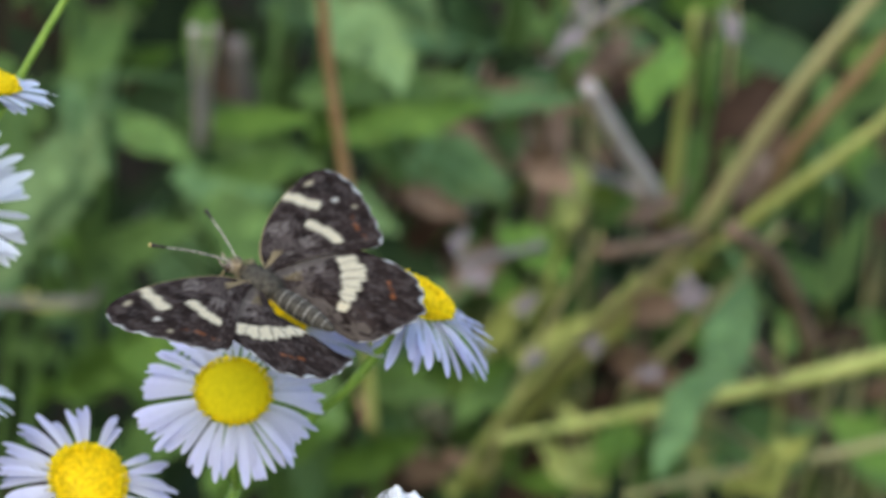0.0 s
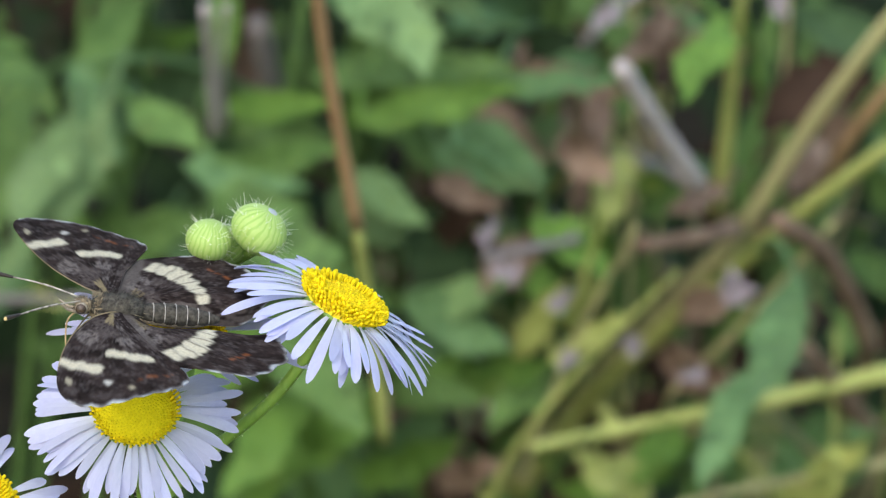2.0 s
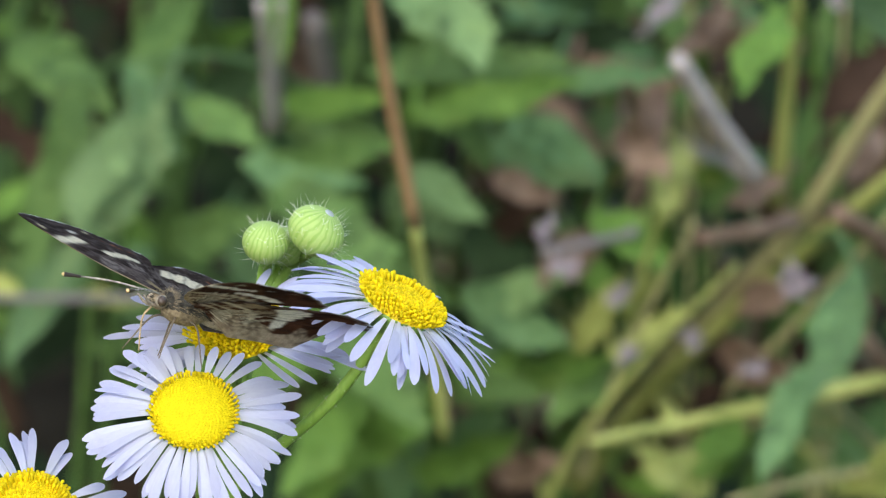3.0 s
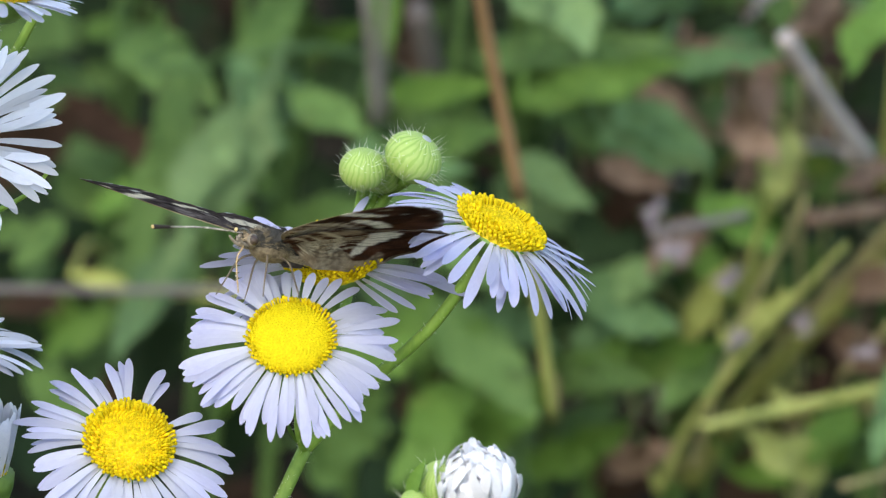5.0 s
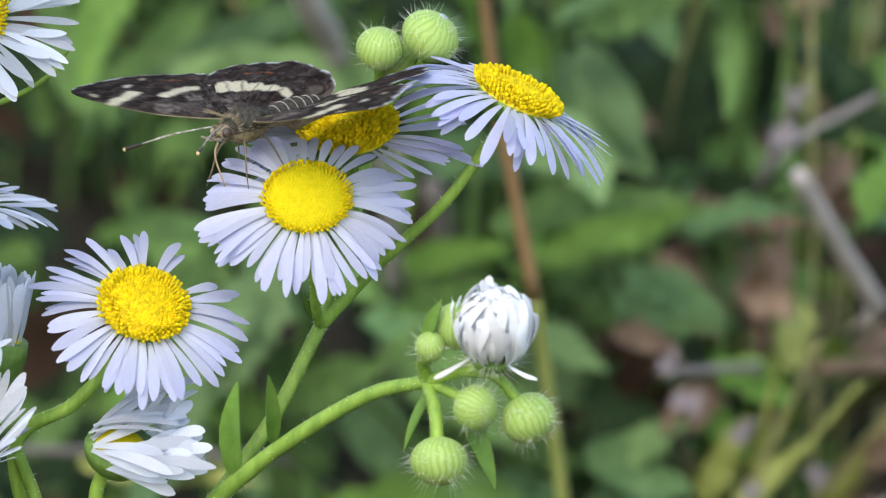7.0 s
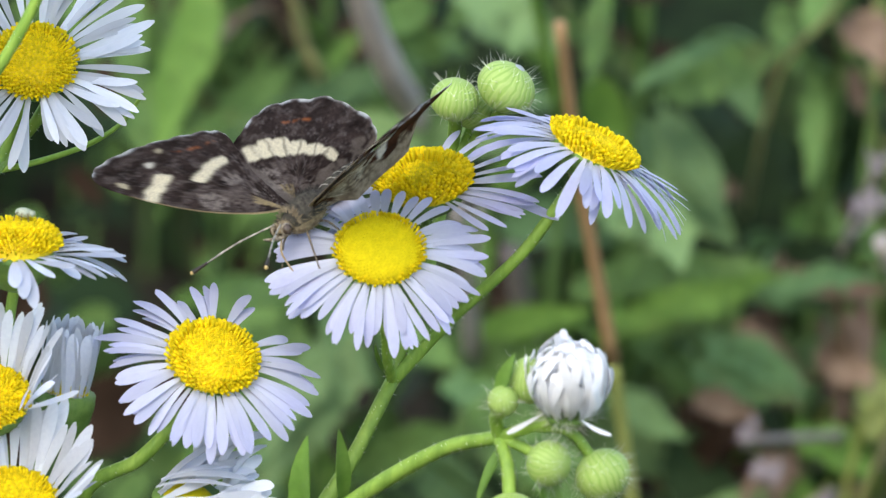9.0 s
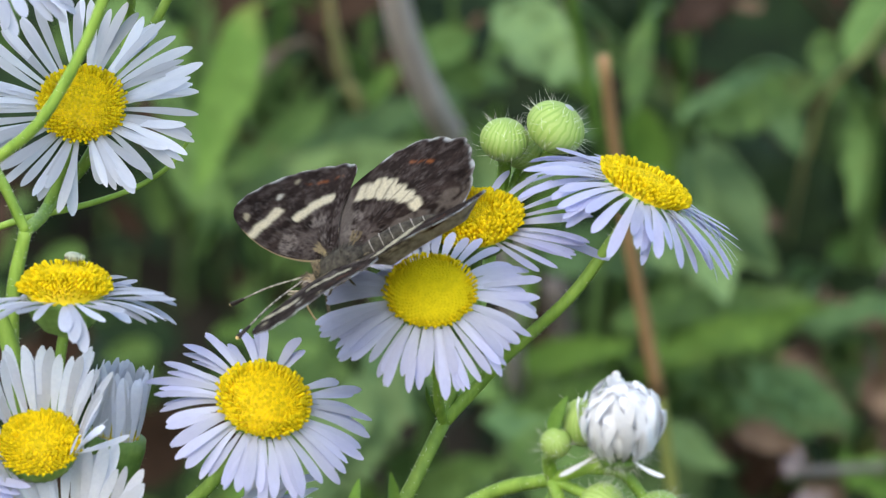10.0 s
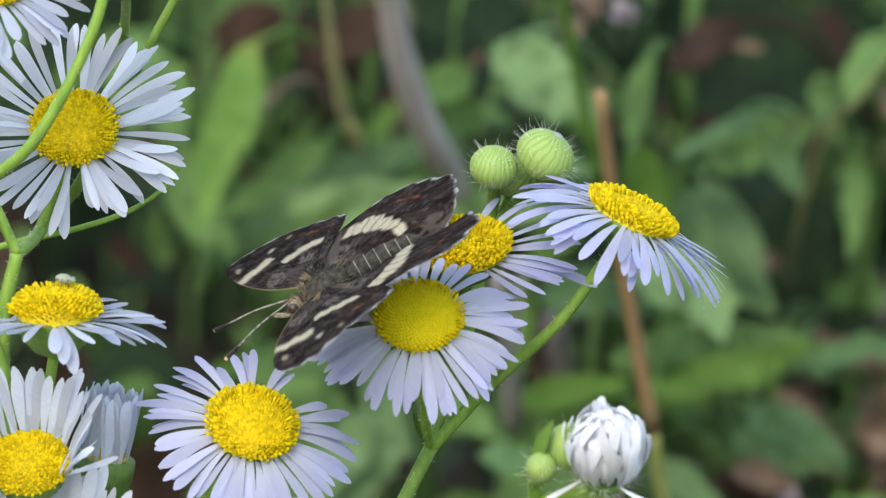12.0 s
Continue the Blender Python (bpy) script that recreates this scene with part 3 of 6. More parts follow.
def stem_leaf(plant, base, tip, width, facing, bow=0.1, seed=1, material=None, name="leaf"):
    """A narrow leaf with a folded midrib."""
    base, tip = Vector(base) - plant.location, Vector(tip) - plant.location
    n, nm = 14, Vector(facing).normalized()
    d = tip - base
    line = [base + d * (i / n) + nm * math.sin(math.pi * i / n) * bow * d.length for i in range(n + 1)]
    widths = [max(0.04, math.sin(math.pi * (0.08 + 0.92 * (i / n) ** 0.8)) ** 0.8) * width for i in range(n + 1)]
    widths[-1] = width * 0.04
    bm = bmesh.new()
    add_sheet(bm, line, widths, [nm] * (n + 1), fold=0.3, thick=0.00012, jag=0.03)
    return part(name, bm, material or STEM_LEAF, plant)


# ---- butterfly ----
FW_EDGE = ((0.2, 0.3), (1.2, 2.5), (4.0, 4.8), (7.2, 6.5), (10.5, 7.7), (13.6, 8.4), (15.5, 8.1), (16.4, 6.9), (16.4, 5.1), (15.7, 3.0),
           (14.8, 1.0), (13.9, -0.9), (12.9, -2.4), (11.6, -2.9), (9.2, -2.1), (6.5, -1.0), (4.0, -0.4), (1.6, 0.0))
HW_EDGE = ((0.2, 0.4), (3.5, 0.9), (6.8, -0.2), (9.1, -2.9), (10.0, -6.3), (10.3, -8.7), (9.7, -10.6), (8.3, -11.9), (6.7, -13.1), (5.0, -13.1),
           (3.0, -12.9), (1.3, -12.3), (0.3, -10.5), (0.0, -6.7), (0.0, -2.8))


def closed_curve(pts, count):
    n, out = len(pts), []
    for j in range(count):
        f = j / count * n
        i, t = int(f), f - int(f)
        a, b, c, d = (np.array(pts[(i + k) % n]) for k in (-1, 0, 1, 2))
        out.append(0.5 * (2 * b + (c - a) * t + (2 * a - 5 * b + 4 * c - d) * t * t + (3 * b - a - 3 * c + d) * t ** 3))
    return np.array(out)


def from_line(a, b, p):
    a, b = np.array(a, float), np.array(b, float)
    t = np.clip(((p - a) @ (b - a)) / ((b - a) @ (b - a)), 0, 1)
    return np.hypot(*(p - a - t[:, None] * (b - a)).T)


def spot(c, rx, ry, p):
    return ((p[:, 0] - c[0]) / rx) ** 2 + ((p[:, 1] - c[1]) / ry) ** 2 < 1


def speckle(p, scale, seed):
    return np.array([noise.noise(Vector((x * scale, y * scale, seed))) for x, y in p])


def paint(col, mask, rgb, amount=1.0):
    col[mask] = col[mask] * (1 - amount) + np.array(rgb) * amount


CREAM, DARK, ORANGE, SMOKE = (0.72, 0.67, 0.51), (0.040, 0.029, 0.026), (0.44, 0.14, 0.04), (0.16, 0.135, 0.125)
# pale cells between the veins: centre, half length outward, half width
FW_CELLS = (((9.6, 6.95), 0.58, 0.62), ((10.15, 6.0), 0.80, 0.76), ((10.7, 4.85), 0.74, 0.84), ((8.4, 2.3), 0.64, 0.98), ((8.95, 0.6), 0.68, 1.18))
HW_CELLS = (((7.35, -3.75), 1.00, 0.72), ((6.75, -4.85), 1.28, 0.74), ((5.75, -5.65), 1.18, 0.74), ((4.55, -6.25), 0.92, 0.72), ((3.35, -6.75), 0.74, 0.70), ((2.15, -7.2), 0.56, 0.66))
FW_VEINS = [((0.6, 0.9), q) for q in ((14.4, 8.0), (16.3, 6.3), (16.1, 4.4), (15.2, 2.2), (14.3, 0.2), (13.2, -1.9), (11.2, -2.8), (6.5, 3.2))]
HW_VEINS = [((0.5, -0.6), q) for q in ((9.3, -5.0), (10.2, -7.6), (9.8, -10.0), (8.2, -12.0), (6.0, -13.1), (3.9, -13.0), (1.9, -12.6))]


def margin_marks(col, p, depth, along, lo, hi):
    """White dashes of the fringe on the outer margin."""
    rim = (along > lo) & (along < hi)
    paint(col, rim & (depth < 0.16), (0.34, 0.33, 0.33), 0.7)
    m = (depth < 0.22 + 0.12 * np.sin(along * 31)) & rim & (np.sin(along * 96) + 0.6 * np.sin(along * 211) > 0.1)
    paint(col, m, (0.66, 0.70, 0.72), 0.8)


def wing_colors(fore, under, p, depth, along):
    j = p + 0.13 * np.stack([speckle(p, 1.9, 3), speckle(p, 1.9, 9)], 1) + 0.06 * np.stack([speckle(p, 6, 5), speckle(p, 6, 7)], 1)
    col = np.tile(np.array(DARK), (len(p), 1))
    mott, fine = speckle(p, 0.55, 21), speckle(p, 2.4, 31)
    col *= (1 + 0.8 * mott + 0.5 * fine)[:, None].clip(0.3, 2.4)
    broad = speckle(p, 0.9, 44)
    paint(col, (broad + 0.5 * fine > 0.22), (0.120, 0.097, 0.089), 0.55)
    dust = speckle(p, 5.5, 61)
    paint(col, (dust > 0.36) & (broad > -0.1), (0.25, 0.225, 0.215), 0.55)
    paint(col, dust < -0.25, (0.012, 0.009, 0.009), 0.6)
    veins = FW_VEINS if fore else HW_VEINS
    if under:
        col[:] = np.array((0.105, 0.047, 0.028)) * (1 + 0.6 * mott + 0.3 * fine)[:, None].clip(0.35, 2)
        reach = np.hypot(p[:, 0], p[:, 1])
        bent = reach + 0.35 * mott + 0.25 * speckle(p, 0.8, 51)
        pale, tan = (0.86, 0.79, 0.62), (0.56, 0.46, 0.33)
        paint(col, (reach < 7.2) & (mott + 0.7 * fine > 0.12), tan, 0.75)
        if fore:
            # cell bars: dark blocks between pale cross lines, out to the cream patches
            for at, wide in ((2.3, 0.13), (3.6, 0.24), (5.0, 0.13), (6.5, 0.36)):
                paint(col, (np.abs(bent - at) < wide) & (reach < 7.8), pale, 0.92)
            paint(col, (p[:, 1] > 0.32 + 0.5 * p[:, 0]) & (reach < 9.5) & (depth < 0.9), tan, 0.7)
            paint(col, (depth > 0.28) & (depth < 0.42) & (reach > 11), tan, 0.55)
        else:
            for at, wide in ((1.9, 0.14), (3.0, 0.13), (4.6, 0.34)):
                paint(col, np.abs(bent - at) < wide, pale, 0.92)
            paint(col, (depth > 0.62 + 0.12 * fine) & (depth < 0.86 + 0.12 * fine) & (reach > 6), tan, 0.75)
            paint(col, (depth > 0.22) & (depth < 0.38) & (reach > 6), (0.62, 0.57, 0.47), 0.75)
        paint(col, (speckle(p, 0.38, 91) > 0.02) & (reach > 7.2), (0.030, 0.014, 0.010), 0.6)
        for a, b in veins:
            near = from_line(a, b, j)
            paint(col, (near < 0.14) & (reach < 7.6) & (reach > 1.2), pale, 0.95)
        paint(col, (dust < -0.28) & (reach < 8), (0.04, 0.02, 0.014), 0.7)
        if not fore:
            anal = (p[:, 0] < 1.5 + 1.3 * mott) & (p[:, 1] < -2.5)
            paint(col, anal, (0.62, 0.52, 0.38), 0.85)
            paint(col, anal & (fine + 0.6 * mott > 0.10), (0.16, 0.12, 0.085), 0.7)
    else:
        base = np.hypot(p[:, 0], p[:, 1] * 1.2)
        paint(col, (base < 8.3) & (base > 2.6) & (mott + 0.6 * fine > 0.2), SMOKE, 0.5)
        for c, rx, ry in (((5.3, 4.1), 1.5, 0.85), ((6.3, 1.1), 0.9, 0.75), ((3.6, 0.9), 0.5, 0.35)) if fore else (((2.9, -1.5), 1.3, 0.6), ((4.6, -2.6), 1.0, 0.45)):
            paint(col, spot(c, rx, ry, j + 0.25 * np.stack([fine, mott], 1)) & (fine + dust > -0.15), (0.27, 0.235, 0.215), 0.75)
        for a, b in veins[:3]:
            paint(col, (from_line(a, b, j) < 0.11) & (base < 3.6), (0.40, 0.32, 0.17), 0.8)
    if not under:
        for a, b in veins:
            near = from_line(a, b, j)
            paint(col, (near < 0.08) & (dust > 0.1), (0.18, 0.155, 0.14), 0.4)
    grow = 1.14 if under else 1.0
    ragged = j + 0.20 * np.stack([speckle(p, 1.1, 71), speckle(p, 1.1, 73)], 1)
    for c, long, wide in FW_CELLS if fore else HW_CELLS:
        c = np.array(c)
        out = c / np.hypot(*c)
        d = ragged - c
        far, off = d @ out / (long * grow), (d[:, 0] * -out[1] + d[:, 1] * out[0]) / (wide * grow)
        paint(col, np.abs(far) ** 3 + np.abs(off) ** 3 < 1, CREAM if not under else (0.90, 0.88, 0.80), 1.0)
    for a, b in veins if under or not fore else ():
        paint(col, from_line(a, b, ragged) < 0.10, (0.05, 0.035, 0.03), 0.5)
    if fore:
        for c, rx, ry in (((13.0, 4.1), 0.42, 0.36), ((12.7, 7.3), 0.62, 0.30), ((13.9, 2.35), 0.34, 0.26)):
            paint(col, spot(c, rx, ry, j), (0.72, 0.70, 0.62) if ry > 0.32 else (0.5, 0.45, 0.32), 0.9)
        if not under:
            for a, b in (((12.1, 0.6), (11.7, -0.3)), ((11.7, -1.0), (11.4, -1.6)), ((12.8, 1.6), (12.5, 1.2))):
                paint(col, (from_line(a, b, j) < 0.15) & (fine > -0.1), ORANGE, 0.5)
            paint(col, (p[:, 1] > 0.2 + 0.52 * p[:, 0]) & (depth < 0.22) & (p[:, 0] < 11), (0.45, 0.36, 0.2), 0.75)
        margin_marks(col, p, depth, along, 0.34, 0.74)
    else:
        if not under:
            for a, b in (((7.7, -8.3), (7.2, -8.9)), ((6.9, -9.2), (6.3, -9.9))):
                paint(col, (from_line(a, b, j) < 0.17) & (fine > -0.2), ORANGE, 0.6)
            paint(col, (p[:, 0] < 1.5 + 0.6 * mott) & (p[:, 1] < -2.5) & (fine + mott > -0.3), (0.17, 0.145, 0.125), 0.65)
            paint(col, (p[:, 1] > -0.7 - 0.28 * p[:, 0] + 0.5 * mott), (0.20, 0.175, 0.155), 0.6)
        margin_marks(col, p, depth, along, 0.26, 0.80)
    return col.clip(0.004, 0.9)


def wing(fore, side, parent):
    """One wing, side 1 right, -1 left: two faces with a slight camber and raised veins, in millimetres of a spread insect."""
    edge = closed_curve(FW_EDGE if fore else HW_EDGE, 300)
    m = len(edge)
    along = np.arange(m) / m
    lo, hi = (0.36, 0.72) if fore else (0.24, 0.8)
    scallop = np.where((along > lo) & (along < hi), np.abs(np.sin((along - lo) / (hi - lo) * math.pi * 7)), 0.5)
    hub = np.array((1.6, 0.9) if fore else (2.2, -3.2))
    d = edge - hub
    edge = hub + d * (1 + (0.030 if not fore else 0.016) * (scallop - 0.5))[:, None]
    rows = 90
    f = np.linspace(0, 1, rows) ** 0.9
    pts = (hub + f[:, None, None] * (edge - hub)).reshape(-1, 2)
    depth = ((1 - f)[:, None] * np.hypot(*(edge - hub).T)).reshape(-1)
    al = np.tile(along, rows)
    ridge = np.min([from_line(a, b, pts) for a, b in (FW_VEINS if fore else HW_VEINS)], 0)
    z = -0.012 * (pts[:, 0] - 4) ** 2 * (1 if fore else 0.7) * 0.35 + 0.05 * np.exp(-((ridge / 0.25) ** 2)) + 0.10 * np.sin(pts[:, 1] * 0.7)
    z += -0.12 if not fore else 0.06
    if not fore:  # the inner edge folds down round the abdomen
        z -= 0.48 * (2.5 - pts[:, 0]).clip(0, 3) ** 1.35 * np.clip((-1.0 - pts[:, 1]) / 2.5, 0, 1) * np.clip((pts[:, 1] + 13.5) / 3, 0, 1)
    n = len(pts)
    verts, cols = [], []
    for under in (False, True):
        verts.append(np.c_[pts[:, 0] * side, pts[:, 1], z - (0.05 if under else 0.0)] * 0.001)
        c = wing_colors(fore, under, pts, depth, al).reshape(rows, m, 3)
        for _ in range(2):
            c = 0.5 * c + 0.25 * (np.roll(c, 1, 1) + np.roll(c, -1, 1))
            c[1:-1] = 0.5 * c[1:-1] + 0.25 * (c[2:] + c[:-2])
        cols.append(c.reshape(-1, 3))
    faces = []
    for r in range(rows - 1):
        for k in range(m):
            q = (r * m + k, r * m + (k + 1) % m, (r + 1) * m + (k + 1) % m, (r + 1) * m + k)
            faces.append(q if side < 0 else q[::-1])
            u = tuple(v + n for v in q)
            faces.append(u[::-1] if side < 0 else u)
    for k in range(m):
        a, b = (rows - 1) * m + k, (rows - 1) * m + (k + 1) % m
        faces.append((a, b, b + n, a + n))
    me = bpy.data.meshes.new("wing")
    me.from_pydata(np.concatenate(verts).tolist(), [], faces)
    me.materials.append(WING)
    layer = me.color_attributes.new("scales", "FLOAT_COLOR", "POINT")
    c = np.concatenate(cols)
    layer.data.foreach_set("color", np.c_[c, np.ones(len(c))].astype(np.float32).ravel())
    for p in me.polygons:
        p.use_smooth = True
    ob = new(("right_" if side > 0 else "left_") + ("forewing" if fore else "hindwing"), me)
    ob.parent = parent
    return tagged(ob, "dark brown wing with cream patches and orange dashes" if fore else "dark brown scalloped wing with a cream band")


def butterfly():
    fly = thing("butterfly", (0.0, 0.005, 0.458), "dark brown butterfly with cream bands feeding on a daisy", "butterfly")
    rnd = random.Random(4)
    bm = bmesh.new()
    add_ball(bm, Vector((0, 0.0002, -0.0003)), 0.00135, 0.0024, 0.00125, 12, 20)
    thorax = part("thorax", bm, FUR, fly, "furry grey-brown thorax")
    for hue, lo, hi, label in ((FUR, 0.05, 1, "dark hair on the back"), (FUR_TAN, -1, 0.05, "tan hair on the underside")):
        bm = bmesh.new()
        for _ in range(300):
            th, ph = math.acos(rnd.uniform(lo, hi)), rnd.uniform(0, 6.283)
            d = Vector((math.sin(th) * math.cos(ph), math.sin(th) * math.sin(ph), math.cos(th)))
            b = Vector((d.x * 0.0013, 0.0002 + d.y * 0.0023, -0.0003 + d.z * 0.0012))
            add_spike(bm, b, b + (d + Vector((0, -0.9, 0))).normalized() * rnd.uniform(0.0004, 0.0009), 0.00003)
        tagged(part("thorax_hair", bm, hue, thorax, label), kind="stuff")
    bm = bmesh.new()
    add_ball(bm, Vector((0, 0.0003, -0.0008)), 0.00122, 0.0022, 0.00105, 10, 18)
    part("breast", bm, FUR_TAN, thorax, "tan furry underside")
    bm = bmesh.new()
    rings = []
    for i in range(29):
        s = i / 28
        y = -0.0018 - 0.0066 * s
        r = 0.00104 * math.sin(math.pi * (0.2 + 0.76 * s)) ** 0.7 * (1 - 0.07 * (i % 4 == 0))
        rings.append([bm.verts.new((r * math.cos(a), y, -0.00045 - 0.0002 * s + r * 0.9 * math.sin(a))) for k in range(14) for a in (2 * math.pi * k / 14,)])
    for a, b in zip(rings, rings[1:]):
        for k in range(14):
            bm.faces.new((a[k], a[(k + 1) % 14], b[(k + 1) % 14], b[k]))
    bm.faces.new(rings[0][::-1])
    bm.faces.new(rings[-1])
    abdomen = part("abdomen", bm, FUR, fly, "slender dark abdomen with pale rings")
    bm = bmesh.new()
    add_ball(bm, Vector((0, -0.0045, -0.00085)), 0.00084, 0.0034, 0.00074, 10, 16)
    part("belly", bm, PALE_SCALES, abdomen, "pale tan underside")
    for j in range(6):
        bm = bmesh.new()
        s = (4 * j + 4) / 28
        y = -0.0018 - 0.0066 * s
        r = 0.00104 * math.sin(math.pi * (0.2 + 0.76 * s)) ** 0.7 * 1.01
        c = [Vector((r * math.cos(a), y, -0.00045 - 0.0002 * s + r * 0.9 * math.sin(a))) for a in [math.pi * (-0.1 + 1.2 * k / 10) for k in range(11)]]
        add_tube(bm, c, 0.000045, 0.000045, 1, 6)
        part("pale_ring", bm, RING, abdomen)
    bm = bmesh.new()
    add_ball(bm, Vector((0, 0.0030, -0.0003)), 0.00075, 0.0007, 0.0007, 10, 16)
    head = part("head", bm, FUR_TAN, fly, "small furry tan head")
    bm = bmesh.new()
    for _ in range(160):
        th, ph = math.acos(rnd.uniform(-0.4, 1)), rnd.uniform(0, 6.283)
        d = Vector((math.sin(th) * math.cos(ph), math.sin(th) * math.sin(ph), math.cos(th)))
        b = Vector((d.x * 0.00072, 0.0030 + d.y * 0.00068, -0.0003 + d.z * 0.00068))
        add_spike(bm, b, b + (d + Vector((0, 0.5, 0))).normalized() * rnd.uniform(0.0002, 0.0005), 0.000028)
    tagged(part("face_hair", bm, FUR_TAN, head), kind="stuff")
    bm = bmesh.new()
    for _ in range(110):
        th, ph = math.acos(rnd.uniform(-0.7, 1)), rnd.uniform(0, 6.283)
        d = Vector((math.sin(th) * math.cos(ph), math.sin(th) * math.sin(ph), math.cos(th)))
        b = Vector((d.x * 0.00072, 0.0030 + d.y * 0.00068, -0.0003 + d.z * 0.00068))
        add_spike(bm, b, b + (d + Vector((0, 0.7, 0))).normalized() * rnd.uniform(0.0003, 0.0006), 0.00004)
    tagged(part("dark_face_hair", bm, FUR, head, "dark brown hair between the eyes"), kind="stuff")
    bm = bmesh.new()
    for _ in range(150):
        a = rnd.uniform(0, math.pi)
        b = Vector((0.0011 * math.cos(a), 0.0020 + rnd.uniform(-0.0003, 0.0003), -0.0003 + 0.0010 * math.sin(a)))
        add_spike(bm, b, b + Vector((math.cos(a), rnd.uniform(-0.9, 0.2), math.sin(a))).normalized() * rnd.uniform(0.0003, 0.0007), 0.00003)
    tagged(part("collar_hair", bm, FUR_TAN, thorax, "tan hair behind the head"), kind="stuff")
    for s in (1, -1):
        bm = bmesh.new()
        add_ball(bm, Vector((s * 0.00071, 0.0033, -0.00025)), 0.00043, 0.00046, 0.00046, 10, 14)
        part("eye", bm, EYE, head, "dark compound eye")
        bm = bmesh.new()
        add_ball(bm, Vector((s * 0.00060, 0.00325, -0.00027)), 0.00040, 0.00054, 0.00054, 10, 14)
        part("eye_rim", bm, PALE_SCALES, head, "pale rim of scales round the eye")
        bm = bmesh.new()
        add_tube(bm, [(s * 0.0003, 0.0034, -0.0007), (s * 0.00035, 0.0042, -0.0006), (s * 0.0004, 0.0050, -0.0001)], 0.0002, 0.00008, 5, 7)
        part("palp", bm, PALE_SCALES, head)
        bm = bmesh.new()
        tip = Vector((s * 0.0040, 0.0092, 0.0001))
        base = Vector((s * 0.0004, 0.0034, 0.0003))
        mid = base.lerp(tip, 0.5) + Vector((0, 0, 0.0002))
        add_tube(bm, [base, mid, tip], 0.00007, 0.00008, 14, 6, 0, 0.2, 3)
        ant = part("antenna", bm, ANT, fly, "thin pale-banded antenna with a black club")
        bm = bmesh.new()
        d = (tip - mid).normalized()
        add_tube(bm, [tip - d * 0.0007, tip - d * 0.0001, tip + d * 0.0004, tip + d * 0.0007], 0.00012, 0.00022, 4, 8)
        part("club", bm, CLUB, ant)
        bm = bmesh.new()
        add_ball(bm, tip + d * 0.00075, 0.00015, 0.00015, 0.00016, 6, 8)
        part("club_tip", bm, CLUB_TIP, ant)
    bm = bmesh.new()
    add_tube(bm, [(0, 0.0036, -0.0008), (0.0001, 0.0042, -0.0020), (-0.0002, 0.0040, -0.0046)], 0.00009, 0.00006, 6, 6)
    part("proboscis", bm, PROBOSCIS, fly, "tan proboscis reaching into the disc")
    for s in (1, -1):
        for y, out, fwd in ((0.0014, 0.0025, 0.0022), (0.0002, 0.0030, -0.0008)):
            bm = bmesh.new()
            add_tube(bm, [(s * 0.0006, y, -0.0012), (s * out * 0.6, y + fwd * 0.4, -0.0018), (s * out * 0.85, y + fwd * 0.8, -0.0037), (s * out, y + fwd, -0.0048)], 0.00011, 0.00004, 6, 6)
            part("leg", bm, LEG, fly)
    wings = {(fore, s): wing(fore, s, fly) for fore in (True, False) for s in (1, -1)}
    return fly, wings


# ---- ground and undergrowth ----
def ground():
    bm = bmesh.new()
    xs = [-400, -40, -6, -2, *[-1 + 0.1 * i for i in range(21)], 2, 6, 40, 400]
    ys = [-400, -40, -6, -2, *[-1 + 0.1 * i for i in range(31)], 4, 8, 40, 400]
    grid = [[bm.verts.new((x, y, 0.015 * noise.noise(Vector((x * 4, y * 4, 0))) if max(abs(x), abs(y)) < 5 else 0)) for x in xs] for y in ys]
    for a, b in zip(grid, grid[1:]):
        for k in range(len(xs) - 1):
            bm.faces.new((a[k], a[k + 1], b[k + 1], b[k]))
    tagged(part("ground", bm, SOIL, None, "soil with plant litter, darkened for shade"), kind="structure", category="ground")


def add_blade(bm, base, tip, width, facing, bow, teeth=True):
    """An ovate toothed herb leaf."""
    base, tip = Vector(base), Vector(tip)
    n = 18 if teeth else 10
    nm, d = Vector(facing).normalized(), tip - base
    line = [base + d * (i / n) + nm * math.sin(math.pi * i / n) * bow * d.length for i in range(n + 1)]
    widths = [max(0.03, math.sin(math.pi * (i / n) ** 0.72) ** 0.85) * width for i in range(n + 1)]
    add_sheet(bm, line, widths, [nm] * (n + 1), fold=0.18, thick=0.0003, jag=0.09 if teeth else 0.0)


